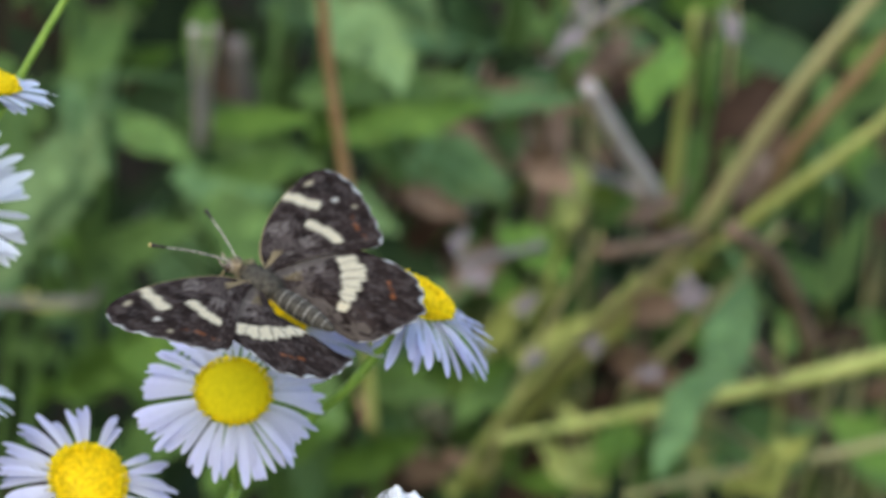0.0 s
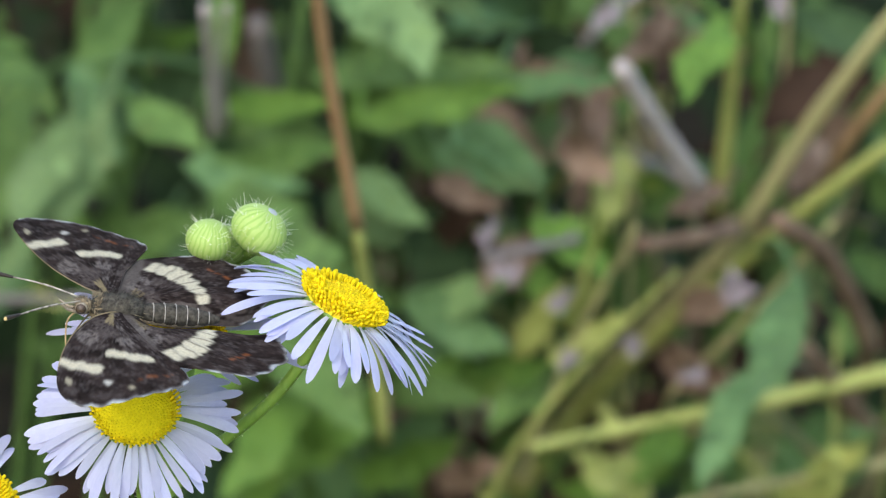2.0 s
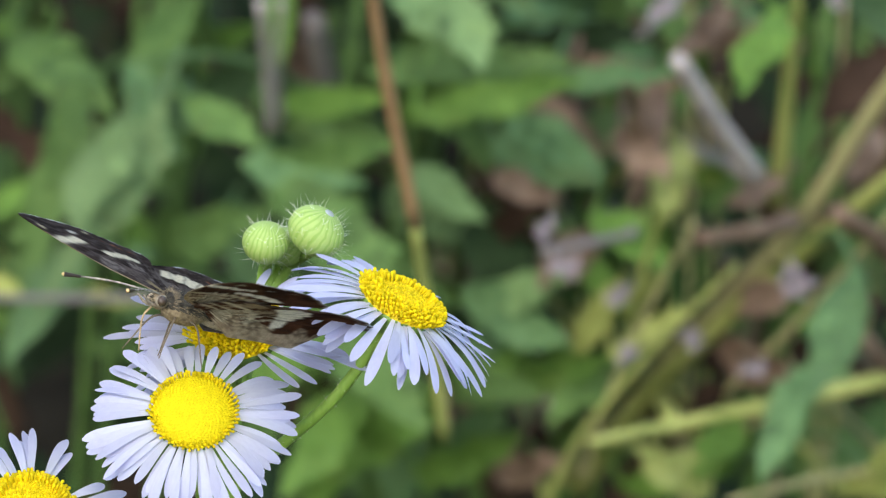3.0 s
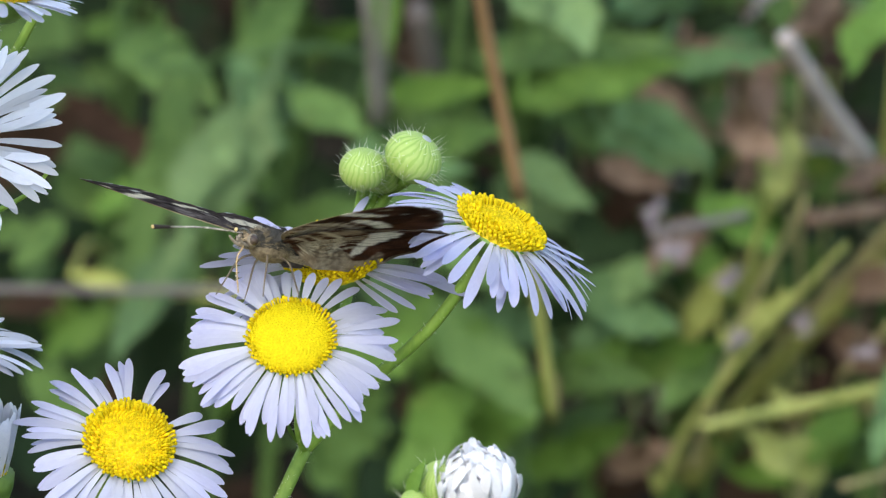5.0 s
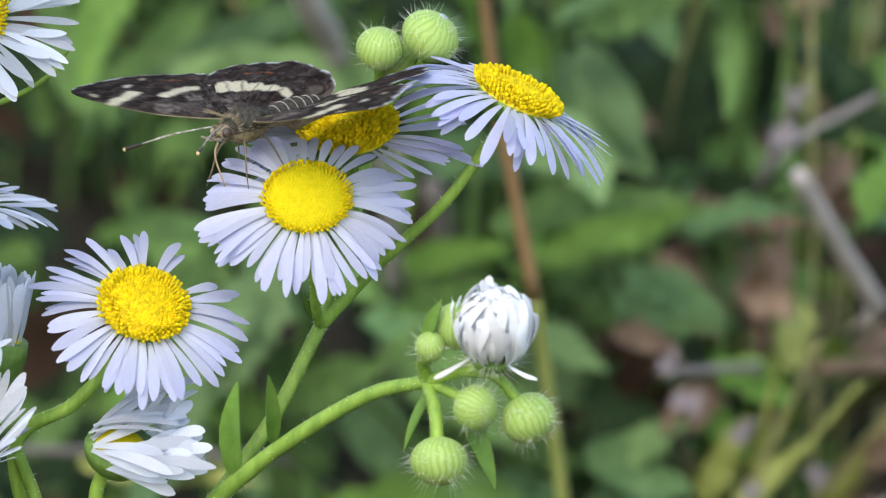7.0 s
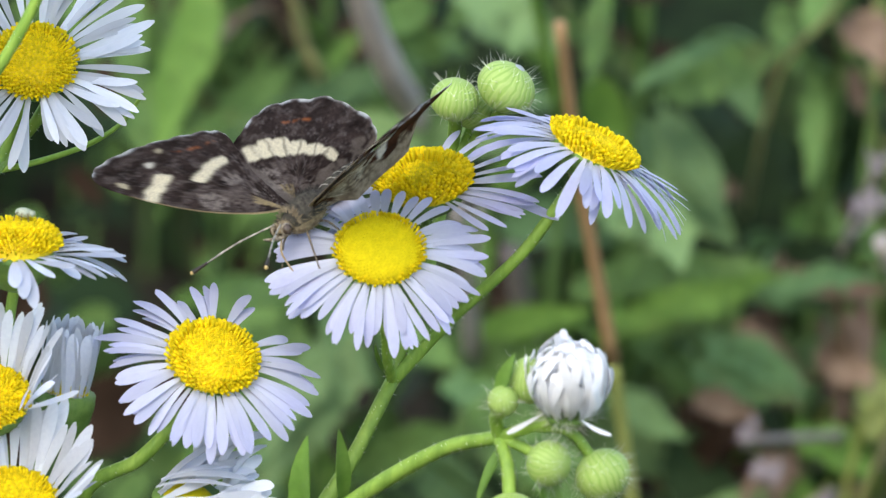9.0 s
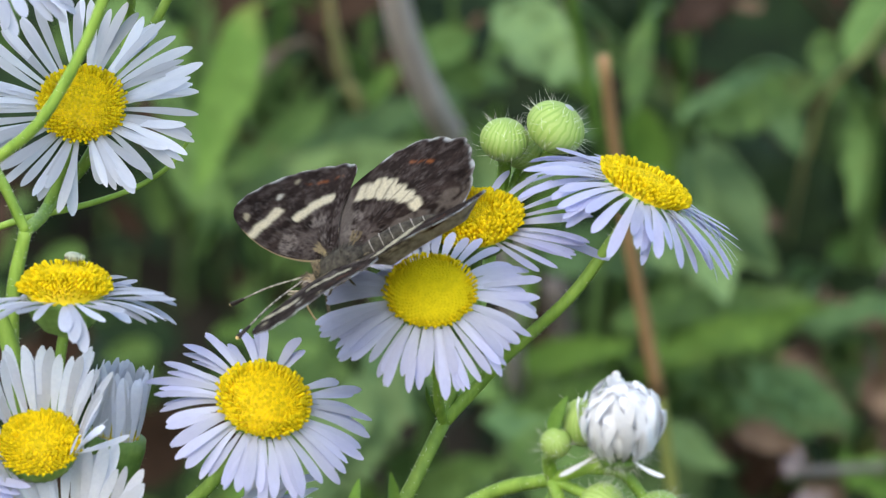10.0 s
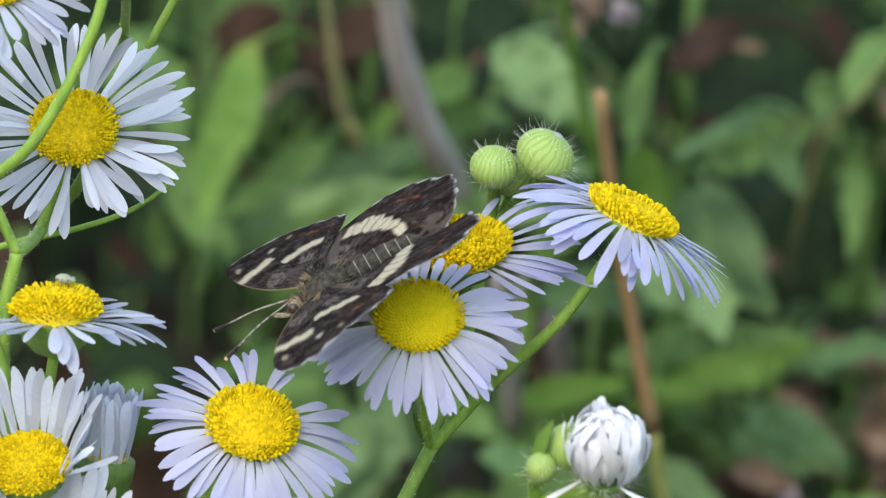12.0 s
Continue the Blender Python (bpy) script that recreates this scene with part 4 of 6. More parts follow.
def add_lobed_leaf(bm, base, tip, width, facing, bow, rnd, cut=1.0):
    """A cut herb leaf: a narrow wavy blade along the rib with uneven toothed lobes on both sides."""
    base, tip = Vector(base), Vector(tip)
    nm, d = Vector(facing).normalized(), tip - base
    side = d.cross(nm).normalized()
    n = 18
    wave = [rnd.uniform(-0.06, 0.06) for _ in range(3)]
    line = [base + d * (i / n) + nm * math.sin(math.pi * i / n) * bow * d.length + side * width * (wave[0] * math.sin(7 * i / n) + wave[1] * math.sin(13 * i / n)) for i in range(n + 1)]
    widths = [max(0.03, math.sin(math.pi * (i / n) ** 0.72) ** 0.85) * width * (1 - cut * rnd.uniform(0.26, 0.44)) for i in range(n + 1)]
    add_sheet(bm, line, widths, [nm] * (n + 1), fold=0.15, thick=0.0003, jag=0.1)
    pairs = rnd.choice((4, 5, 6))
    for k in range(pairs):
        for s in (-1, 1):
            f = (k + 0.5 + 0.3 * rnd.uniform(-1, 1)) / pairs * 0.82
            o = line[int(f * n)]
            reach = width * rnd.uniform(0.24, 0.46) * (0.5 + 0.5 * cut) * math.sin(math.pi * (0.15 + 0.75 * f)) ** 0.7
            out = (side * s + d.normalized() * rnd.uniform(0.35, 0.8) + nm * rnd.uniform(-0.35, 0.25)).normalized()
            add_blade(bm, o, o + out * reach, reach * rnd.uniform(0.45, 0.7), (nm + side * rnd.uniform(-0.4, 0.4)), rnd.uniform(-0.1, 0.12))


def herb(leaves, seed):
    """One herb: a stem from the ground and the leaves it bears."""
    rnd = random.Random(seed)
    mid = sum((Vector(l[0]) for l in leaves), Vector()) / len(leaves)
    top = max(l[0][2] for l in leaves) + 0.01
    foot = Vector((mid.x + rnd.uniform(-0.01, 0.01), mid.y + 0.06, 0))
    plant = thing("herb", foot, "leafy green wild herb in the undergrowth", "plant", "undergrowth herbs")
    axis = [foot, Vector((mid.x, mid.y + 0.05, top * 0.5)), Vector((mid.x, mid.y + 0.035, top))]
    bm = bmesh.new()
    add_tube(bm, [p - foot for p in axis], 0.0016, 0.0008, 8, 8, 0.05)
    part("stem", bm, LEAF_MID, plant)
    for base, tip, width, mat, *broad in leaves:
        bm = bmesh.new()
        b, t = Vector(base) - foot, Vector(tip) - foot
        face = Vector((rnd.uniform(-0.4, 0.4), -1, rnd.uniform(0.2, 0.9)))
        if broad:
            add_lobed_leaf(bm, b, t, width * 0.9, face, rnd.uniform(0.0, 0.16), rnd, 0.6)
        else:
            add_lobed_leaf(bm, b, t, width, face, rnd.uniform(-0.02, 0.1), rnd)
        h = min(max(b.z - 0.02, 0.02), top - 0.002)
        f = h / top
        on = Vector((mid.x, mid.y + 0.05 - 0.015 * max(0, (f - 0.5) * 2), h)) - foot
        add_tube(bm, [on, on.lerp(b, 0.6) + Vector((0, 0, 0.006)), b], 0.0007, 0.0005, 5, 6)
        part("leaf", bm, mat, plant)


BLOOMS = [
    ((0.0246, 0.3450, 0.3312), 0.0020),
    ((0.0283, 0.3450, 0.3254), 0.0019),
    ((0.0359, 0.3450, 0.3223), 0.0021),
    ((0.0372, 0.3450, 0.3666), 0.0020),
    ((0.0609, 0.3450, 0.3722), 0.0021),
    ((0.0386, 0.3450, 0.3729), 0.0019),
    ((-0.0066, 0.3450, 0.3993), 0.0023),
    ((0.0619, 0.3450, 0.3271), 0.0024),
    ((0.0475, 0.3450, 0.3167), 0.0018),
    ((0.0573, 0.3450, 0.3125), 0.0019),
    ((0.0381, 0.3450, 0.3126), 0.0016),
    ((0.0603, 0.3450, 0.3284), 0.0017),
    ((0.0268, 0.3450, 0.3256), 0.0017),
]


def wild_stem(i, name, label, mat, r, *pts):
    """A stalk through pts, running on to its foot behind."""
    low = min(pts, key=lambda p: p[2])
    run = low[2] / 0.345
    foot = Vector((low[0] - 0.03 * run, low[1] + 0.94 * run, 0.0))
    s = thing(name, foot, label, "stem")
    bm = bmesh.new()
    line = [Vector(p) - foot for p in pts]
    if i == 0:
        # this one is brown above and still green below
        low_bm = bmesh.new()
        add_tube(low_bm, line[2:], r * 0.85, r * 0.9, 8, 10, 0.04, 0.05, i)
        part("green_stalk", low_bm, OLIVE, s, "olive green lower stalk")
        line = line[:3]
    add_tube(bm, line, r * (0.42 if mat in (STRAW, OLIVE) else 0.85), r, 8, 10, 0.04, 0.05, i)
    part("stalk", bm, mat, s)
    bm = bmesh.new()
    end = Vector(low) - foot
    add_tube(bm, [end, end * 0.5, Vector((0, 0, -0.002))], r * 0.8, r * 0.5, 6, 8, 0.04)
    part("lower_stalk", bm, mat, s)


def undergrowth():
    # the darkest leaves among these herbs carry shade in their green
    herb([((-0.0944, 0.4480, 0.3643), (-0.0788, 0.4320, 0.3510), 0.0163, LEAF_MID),
          ((-0.0705, 0.4280, 0.2769), (-0.0384, 0.4120, 0.2832), 0.0053, OLIVE),
          ((-0.0586, 0.4480, 0.3189), (-0.0446, 0.4320, 0.3193), 0.0126, DRY_DARK),
          ((-0.0653, 0.4280, 0.3200), (-0.0464, 0.4120, 0.3146), 0.0133, LEAF_MID),
          ((-0.0552, 0.4280, 0.3268), (-0.0387, 0.4120, 0.3053), 0.0159, LEAF_DARK_SHADED)], 100)
    herb([((-0.0753, 0.4380, 0.3302), (-0.0272, 0.4220, 0.3640), 0.0116, LEAF_TEAL),
          ((-0.0594, 0.4080, 0.3495), (-0.0127, 0.3920, 0.3580), 0.0129, LEAF_PALE),
          ((-0.0842, 0.4380, 0.3499), (-0.0678, 0.4220, 0.3353), 0.0143, LEAF_MID),
          ((-0.0573, 0.4680, 0.3546), (-0.0617, 0.4520, 0.3653), 0.0051, DRY_DARK),
          ((-0.0802, 0.4580, 0.3570), (-0.0731, 0.4420, 0.3416), 0.0128, LEAF_BRIGHT),
          ((-0.0778, 0.4680, 0.3684), (-0.0664, 0.4520, 0.3579), 0.0157, LEAF_BRIGHT)], 101)
    herb([((-0.0718, 0.4580, 0.3760), (-0.0773, 0.4420, 0.3356), 0.0183, LEAF_MID),
          ((-0.0275, 0.4180, 0.2498), (-0.0151, 0.4020, 0.2737), 0.0131, LEAF_MID),
          ((-0.0398, 0.4080, 0.2683), (-0.0209, 0.3920, 0.2903), 0.0129, LEAF_BRIGHT),
          ((-0.0319, 0.4480, 0.2799), (-0.0408, 0.4320, 0.2719), 0.0108, LEAF_MID),
          ((-0.0279, 0.3780, 0.2877), (0.0016, 0.3620, 0.3041), 0.0158, LEAF_BRIGHT)], 102)
    herb([((-0.0276, 0.4180, 0.2988), (-0.0121, 0.4020, 0.2840), 0.0140, LEAF_TEAL),
          ((-0.0229, 0.4180, 0.3049), (-0.0085, 0.4020, 0.3011), 0.0096, LEAF_PALE),
          ((-0.0234, 0.4580, 0.3108), (-0.0157, 0.4420, 0.3136), 0.0100, DRY_LEAF),
          ((-0.0241, 0.4080, 0.3209), (0.0001, 0.3920, 0.3229), 0.0104, LEAF_MID),
          ((-0.0199, 0.3780, 0.3225), (0.0008, 0.3620, 0.3350), 0.0092, LEAF_MID)], 103)
    herb([((-0.0507, 0.3980, 0.3233), (-0.0556, 0.3820, 0.2958), 0.0128, LEAF_MID),
          ((-0.0386, 0.3880, 0.3247), (-0.0465, 0.3720, 0.3064), 0.0160, LEAF_PALE),
          ((-0.0366, 0.3880, 0.3276), (-0.0524, 0.3720, 0.2945), 0.0072, LEAF_PALE),
          ((-0.0365, 0.4280, 0.3325), (-0.0452, 0.4120, 0.3178), 0.0133, LEAF_MID),
          ((-0.0455, 0.4380, 0.3469), (-0.0549, 0.4220, 0.3322), 0.0134, LEAF_MID),
          ((-0.0178, 0.4480, 0.3824), (-0.0202, 0.4320, 0.3745), 0.0090, DRY_LEAF)], 104)
    herb([((-0.0272, 0.3880, 0.3833), (-0.0103, 0.3720, 0.3764), 0.0135, LEAF_PALE),
          ((-0.0296, 0.4280, 0.3834), (-0.0342, 0.4120, 0.3746), 0.0133, LEAF_DARK_SHADED),
          ((-0.0097, 0.4080, 0.2540), (0.0050, 0.3920, 0.2830), 0.0129, LEAF_BRIGHT),
          ((0.0091, 0.3880, 0.2685), (0.0242, 0.3720, 0.2865), 0.0101, LEAF_BRIGHT),
          ((-0.0014, 0.4080, 0.2804), (0.0176, 0.3920, 0.2976), 0.0112, LEAF_DARK_SHADED),
          ((0.0107, 0.4280, 0.2845), (0.0294, 0.4120, 0.2816), 0.0133, LEAF_BRIGHT)], 105)
    herb([((0.0106, 0.4480, 0.2996), (0.0226, 0.4320, 0.3089), 0.0099, DRY_LEAF),
          ((-0.0024, 0.3980, 0.3007), (0.0113, 0.3820, 0.3006), 0.0094, LEAF_MID),
          ((0.0129, 0.4380, 0.3019), (0.0263, 0.4220, 0.3049), 0.0098, DRY_LEAF),
          ((0.0149, 0.3780, 0.3027), (0.0281, 0.3620, 0.3169), 0.0100, LEAF_PALE)], 106)
    herb([((-0.0075, 0.3680, 0.3029), (0.0102, 0.3520, 0.2933), 0.0156, LEAF_MID),
          ((-0.0016, 0.4080, 0.3096), (0.0140, 0.3920, 0.3074), 0.0121, LEAF_PALE),
          ((0.0151, 0.3880, 0.3111), (0.0231, 0.3720, 0.3252), 0.0067, DRY_DARK),
          ((0.0124, 0.3880, 0.3168), (0.0274, 0.3720, 0.2974), 0.0160, LEAF_DARK_SHADED)], 107)
    herb([((-0.0161, 0.3680, 0.3234), (0.0040, 0.3520, 0.3131), 0.0181, LEAF_MID),
          ((0.0025, 0.4080, 0.3264), (0.0218, 0.3920, 0.3189), 0.0138, LEAF_MID),
          ((0.0146, 0.3880, 0.3279), (0.0319, 0.3720, 0.3279), 0.0110, LEAF_TEAL),
          ((0.0162, 0.3880, 0.3318), (0.0318, 0.3720, 0.3295), 0.0101, LEAF_TEAL),
          ((0.0026, 0.3780, 0.3350), (0.0236, 0.3620, 0.3466), 0.0083, LEAF_MID),
          ((-0.0051, 0.3780, 0.3393), (0.0258, 0.3620, 0.3510), 0.0100, LEAF_MID)], 108)
    herb([((0.0030, 0.3580, 0.3413), (0.0273, 0.3420, 0.3557), 0.0089, LEAF_BRIGHT),
          ((0.0019, 0.4280, 0.3540), (0.0177, 0.4120, 0.3397), 0.0168, LEAF_PALE),
          ((0.0010, 0.4280, 0.3540), (0.0157, 0.4120, 0.3415), 0.0133, LEAF_TEAL),
          ((-0.0015, 0.3680, 0.3614), (0.0127, 0.3520, 0.3519), 0.0156, LEAF_PALE),
          ((-0.0046, 0.3780, 0.3856), (-0.0043, 0.3620, 0.3748), 0.0067, LEAF_MID)], 109)
    herb([((0.0069, 0.4080, 0.3864), (-0.0018, 0.3920, 0.3810), 0.0104, DRY_DARK),
          ((0.0219, 0.3680, 0.2803), (0.0308, 0.3520, 0.2924), 0.0074, DRY_LEAF),
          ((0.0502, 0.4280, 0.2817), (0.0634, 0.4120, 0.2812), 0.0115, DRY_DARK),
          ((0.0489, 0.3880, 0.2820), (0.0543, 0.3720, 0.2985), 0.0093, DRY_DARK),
          ((0.0199, 0.3780, 0.2900), (0.0365, 0.3620, 0.3050), 0.0092, LEAF_BRIGHT),
          ((0.0383, 0.3780, 0.2984), (0.0276, 0.3620, 0.2924), 0.0092, LEAF_MID)], 110)
    herb([((0.0217, 0.3880, 0.2996), (0.0131, 0.3720, 0.2917), 0.0118, LEAF_TEAL),
          ((0.0307, 0.3680, 0.3024), (0.0366, 0.3520, 0.3227), 0.0066, OLIVE),
          ((0.0364, 0.3580, 0.3067), (0.0470, 0.3420, 0.3223), 0.0057, OLIVE),
          ((0.0307, 0.3780, 0.3173), (0.0241, 0.3620, 0.3144), 0.0092, DRY_LEAF),
          ((0.0231, 0.4080, 0.3202), (0.0382, 0.3920, 0.3323), 0.0095, LEAF_PALE),
          ((0.0429, 0.4480, 0.3220), (0.0514, 0.4320, 0.3377), 0.0108, DRY_LEAF)], 111)
    herb([((0.0314, 0.3680, 0.3257), (0.0425, 0.3520, 0.3235), 0.0099, LEAF_BRIGHT),
          ((0.0440, 0.3980, 0.3257), (0.0385, 0.3820, 0.3173), 0.0102, OLIVE),
          ((0.0199, 0.4080, 0.3285), (0.0321, 0.3920, 0.3202), 0.0104, DRY_LEAF),
          ((0.0337, 0.3780, 0.3355), (0.0414, 0.3620, 0.3344), 0.0100, DRY_LEAF)], 112)
    herb([((0.0388, 0.3980, 0.3358), (0.0363, 0.3820, 0.3247), 0.0094, DRY_LEAF),
          ((0.0192, 0.3980, 0.3403), (0.0377, 0.3820, 0.3505), 0.0077, LEAF_DARK_SHADED),
          ((0.0325, 0.4180, 0.3443), (0.0439, 0.4020, 0.3409), 0.0114, LEAF_MID),
          ((0.0248, 0.3780, 0.3447), (0.0425, 0.3620, 0.3496), 0.0067, DRY_LEAF)], 113)
    herb([((0.0215, 0.3680, 0.3455), (0.0403, 0.3520, 0.3547), 0.0066, LEAF_TEAL),
          ((0.0437, 0.4280, 0.3587), (0.0530, 0.4120, 0.3474), 0.0133, LEAF_DARK_SHADED),
          ((0.0393, 0.4280, 0.3599), (0.0472, 0.4120, 0.3558), 0.0097, LEAF_DARK_SHADED),
          ((0.0274, 0.4280, 0.3653), (0.0284, 0.4120, 0.3503), 0.0071, LEAF_MID),
          ((0.0206, 0.4080, 0.3720), (0.0035, 0.3920, 0.3667), 0.0104, LEAF_MID)], 114)
    herb([((0.0196, 0.4380, 0.3727), (0.0257, 0.4220, 0.3644), 0.0080, LEAF_MID),
          ((0.0306, 0.4280, 0.3745), (0.0420, 0.4120, 0.3705), 0.0106, DRY_LEAF),
          ((0.0290, 0.4280, 0.3828), (0.0254, 0.4120, 0.3734), 0.0097, LEAF_MID),
          ((0.0749, 0.3680, 0.2836), (0.0841, 0.3520, 0.3033), 0.0107, OLIVE),
          ((0.0536, 0.3580, 0.2865), (0.0406, 0.3420, 0.2993), 0.0089, OLIVE)], 115)
    herb([((0.0786, 0.3680, 0.2875), (0.0864, 0.3520, 0.3052), 0.0099, LEAF_TEAL),
          ((0.0567, 0.3680, 0.2939), (0.0507, 0.3520, 0.2907), 0.0099, LEAF_BRIGHT),
          ((0.0556, 0.3780, 0.3009), (0.0643, 0.3620, 0.3033), 0.0083, DRY_LEAF),
          ((0.0540, 0.3880, 0.3041), (0.0643, 0.3720, 0.3151), 0.0084, DRY_LEAF)], 116)
    herb([((0.0793, 0.3880, 0.3077), (0.0862, 0.3720, 0.3078), 0.0093, LEAF_MID),
          ((0.0657, 0.3480, 0.3136), (0.0600, 0.3320, 0.3006), 0.0096, LEAF_TEAL),
          ((0.0710, 0.3980, 0.3159), (0.0776, 0.3820, 0.3317), 0.0085, LEAF_PALE),
          ((0.0590, 0.3880, 0.3267), (0.0506, 0.3720, 0.3271), 0.0076, DRY_LEAF)], 117)
    herb([((0.0700, 0.3380, 0.3319), (0.0658, 0.3220, 0.3193), 0.0119, LEAF_TEAL),
          ((0.0552, 0.3680, 0.3607), (0.0498, 0.3520, 0.3524), 0.0091, LEAF_BRIGHT)], 118)
    herb([((-0.0417, 0.3860, 0.3250), (-0.0473, 0.3700, 0.3099), 0.0121, LEAF_PALE, True),
          ((-0.0483, 0.3890, 0.3026), (-0.0564, 0.3730, 0.2862), 0.0104, LEAF_TEAL, True),
          ((-0.0578, 0.3920, 0.3286), (-0.0446, 0.3760, 0.3325), 0.0078, LEAF_MID, True),
          ((-0.0340, 0.3950, 0.3249), (-0.0200, 0.3790, 0.3253), 0.0087, LEAF_MID, True)], 140)
    herb([((-0.0233, 0.3800, 0.3217), (-0.0033, 0.3640, 0.3272), 0.0082, LEAF_TEAL, True),
          ((-0.0008, 0.3830, 0.3304), (0.0225, 0.3670, 0.3512), 0.0086, LEAF_BRIGHT, True),
          ((0.0016, 0.3860, 0.3216), (0.0149, 0.3700, 0.3208), 0.0082, LEAF_PALE, True),
          ((-0.0186, 0.3890, 0.3282), (-0.0008, 0.3730, 0.3383), 0.0069, LEAF_BRIGHT, True)], 141)
    herb([((0.0243, 0.3840, 0.3393), (0.0405, 0.3680, 0.3493), 0.0069, LEAF_TEAL, True),
          ((0.0153, 0.3870, 0.3282), (0.0312, 0.3710, 0.3289), 0.0082, LEAF_PALE, True),
          ((0.0558, 0.3900, 0.3531), (0.0516, 0.3740, 0.3474), 0.0060, LEAF_BRIGHT, True),
          ((0.0395, 0.3930, 0.3365), (0.0364, 0.3770, 0.3226), 0.0065, DRY_LEAF, True),
          ((0.0479, 0.3960, 0.3500), (0.0403, 0.3800, 0.3478), 0.0060, DRY_LEAF, True)], 142)
    herb([((0.0126, 0.3780, 0.3055), (0.0299, 0.3620, 0.3060), 0.0112, LEAF_TEAL, True),
          ((0.0264, 0.3810, 0.2970), (0.0150, 0.3650, 0.2981), 0.0060, LEAF_BRIGHT, True),
          ((0.0151, 0.3840, 0.3232), (0.0253, 0.3680, 0.3257), 0.0064, DRY_LEAF, True),
          ((0.0209, 0.3870, 0.2713), (0.0304, 0.3710, 0.2813), 0.0064, DRY_LEAF, True)], 143)
    herb([((-0.0013, 0.3740, 0.2892), (-0.0109, 0.3580, 0.2764), 0.0119, LEAF_BRIGHT, True),
          ((-0.0003, 0.3770, 0.2764), (0.0120, 0.3610, 0.2966), 0.0094, LEAF_BRIGHT, True),
          ((-0.0334, 0.3800, 0.3072), (-0.0173, 0.3640, 0.3213), 0.0094, LEAF_MID, True)], 144)
    herb([((0.0592, 0.3920, 0.3115), (0.0642, 0.3760, 0.3117), 0.0061, DRY_LEAF, True),
          ((0.0526, 0.3950, 0.2960), (0.0614, 0.3790, 0.2953), 0.0074, DRY_LEAF, True),
          ((0.0724, 0.3980, 0.3327), (0.0689, 0.3820, 0.3291), 0.0079, DRY_LEAF, True),
          ((0.0743, 0.4010, 0.3079), (0.0682, 0.3850, 0.3003), 0.0079, LEAF_TEAL, True)], 145)
    herb([((-0.0666, 0.4130, 0.3739), (-0.0718, 0.3970, 0.3466), 0.0113, LEAF_BRIGHT, True),
          ((-0.0544, 0.4160, 0.3592), (-0.0697, 0.4000, 0.3469), 0.0070, LEAF_MID, True),
          ((-0.0270, 0.4190, 0.3566), (-0.0620, 0.4030, 0.3448), 0.0100, LEAF_MID, True),
          ((-0.0636, 0.4220, 0.3649), (-0.0664, 0.4060, 0.3611), 0.0052, DRY_LEAF, True)], 146)
    herb([((-0.0256, 0.4080, 0.3733), (-0.0104, 0.3920, 0.3730), 0.0130, LEAF_PALE, True),
          ((-0.0051, 0.4110, 0.3794), (-0.0063, 0.3950, 0.3679), 0.0039, LEAF_BRIGHT, True),
          ((0.0194, 0.4140, 0.3712), (0.0001, 0.3980, 0.3662), 0.0082, LEAF_TEAL, True),
          ((0.0043, 0.4170, 0.3589), (0.0161, 0.4010, 0.3463), 0.0100, LEAF_PALE, True)], 147)
    herb([((0.0011, 0.4000, 0.3277), (0.0246, 0.3840, 0.3426), 0.0081, LEAF_BRIGHT, True),
          ((0.0371, 0.4030, 0.3397), (0.0233, 0.3870, 0.3381), 0.0073, LEAF_TEAL, True),
          ((-0.0450, 0.4060, 0.3255), (-0.0336, 0.3900, 0.3170), 0.0086, LEAF_TEAL, True)], 148)
    herb([((0.0096, 0.3760, 0.2926), (0.0270, 0.3600, 0.2980), 0.0098, LEAF_MID, True),
          ((0.0273, 0.3790, 0.3145), (0.0378, 0.3630, 0.3113), 0.0073, LEAF_BRIGHT, True),
          ((0.0300, 0.3820, 0.3004), (0.0432, 0.3660, 0.3196), 0.0051, OLIVE, True),
          ((-0.0012, 0.3850, 0.2970), (0.0122, 0.3690, 0.2979), 0.0094, LEAF_TEAL, True)], 160)
    herb([((0.0400, 0.3820, 0.2747), (0.0562, 0.3660, 0.2865), 0.0065, LEAF_BRIGHT, True),
          ((0.0431, 0.3850, 0.3113), (0.0392, 0.3690, 0.3275), 0.0052, LEAF_BRIGHT, True),
          ((0.0326, 0.3880, 0.2866), (0.0403, 0.3720, 0.3022), 0.0060, LEAF_MID, True),
          ((0.0123, 0.3910, 0.2738), (0.0216, 0.3750, 0.2879), 0.0078, LEAF_TEAL, True)], 161)
    wild_stem(0, "dry_stem", "upright dry brown plant stem", DRY_STEM, 0.00087, (-0.0011, 0.2250, 0.4163), (0.0023, 0.2370, 0.3950), (0.0083, 0.2490, 0.3679), (0.0110, 0.2610, 0.3506), (0.0146, 0.2730, 0.3280))
    wild_stem(1, "dead_stick", "bare grey broken stick in the undergrowth", PALE_STICK, 0.00145, (0.0401, 0.3250, 0.3670), (0.0469, 0.3370, 0.3540), (0.0538, 0.3490, 0.3417))
    wild_stem(2, "straw_stem", "thick straw-coloured leaning stem", STRAW, 0.00206, (0.1006, 0.3500, 0.4056), (0.0816, 0.3620, 0.3707), (0.0709, 0.3740, 0.3452), (0.0622, 0.3860, 0.3199), (0.0530, 0.3980, 0.3005), (0.0426, 0.4100, 0.2793), (0.0328, 0.4220, 0.2565))
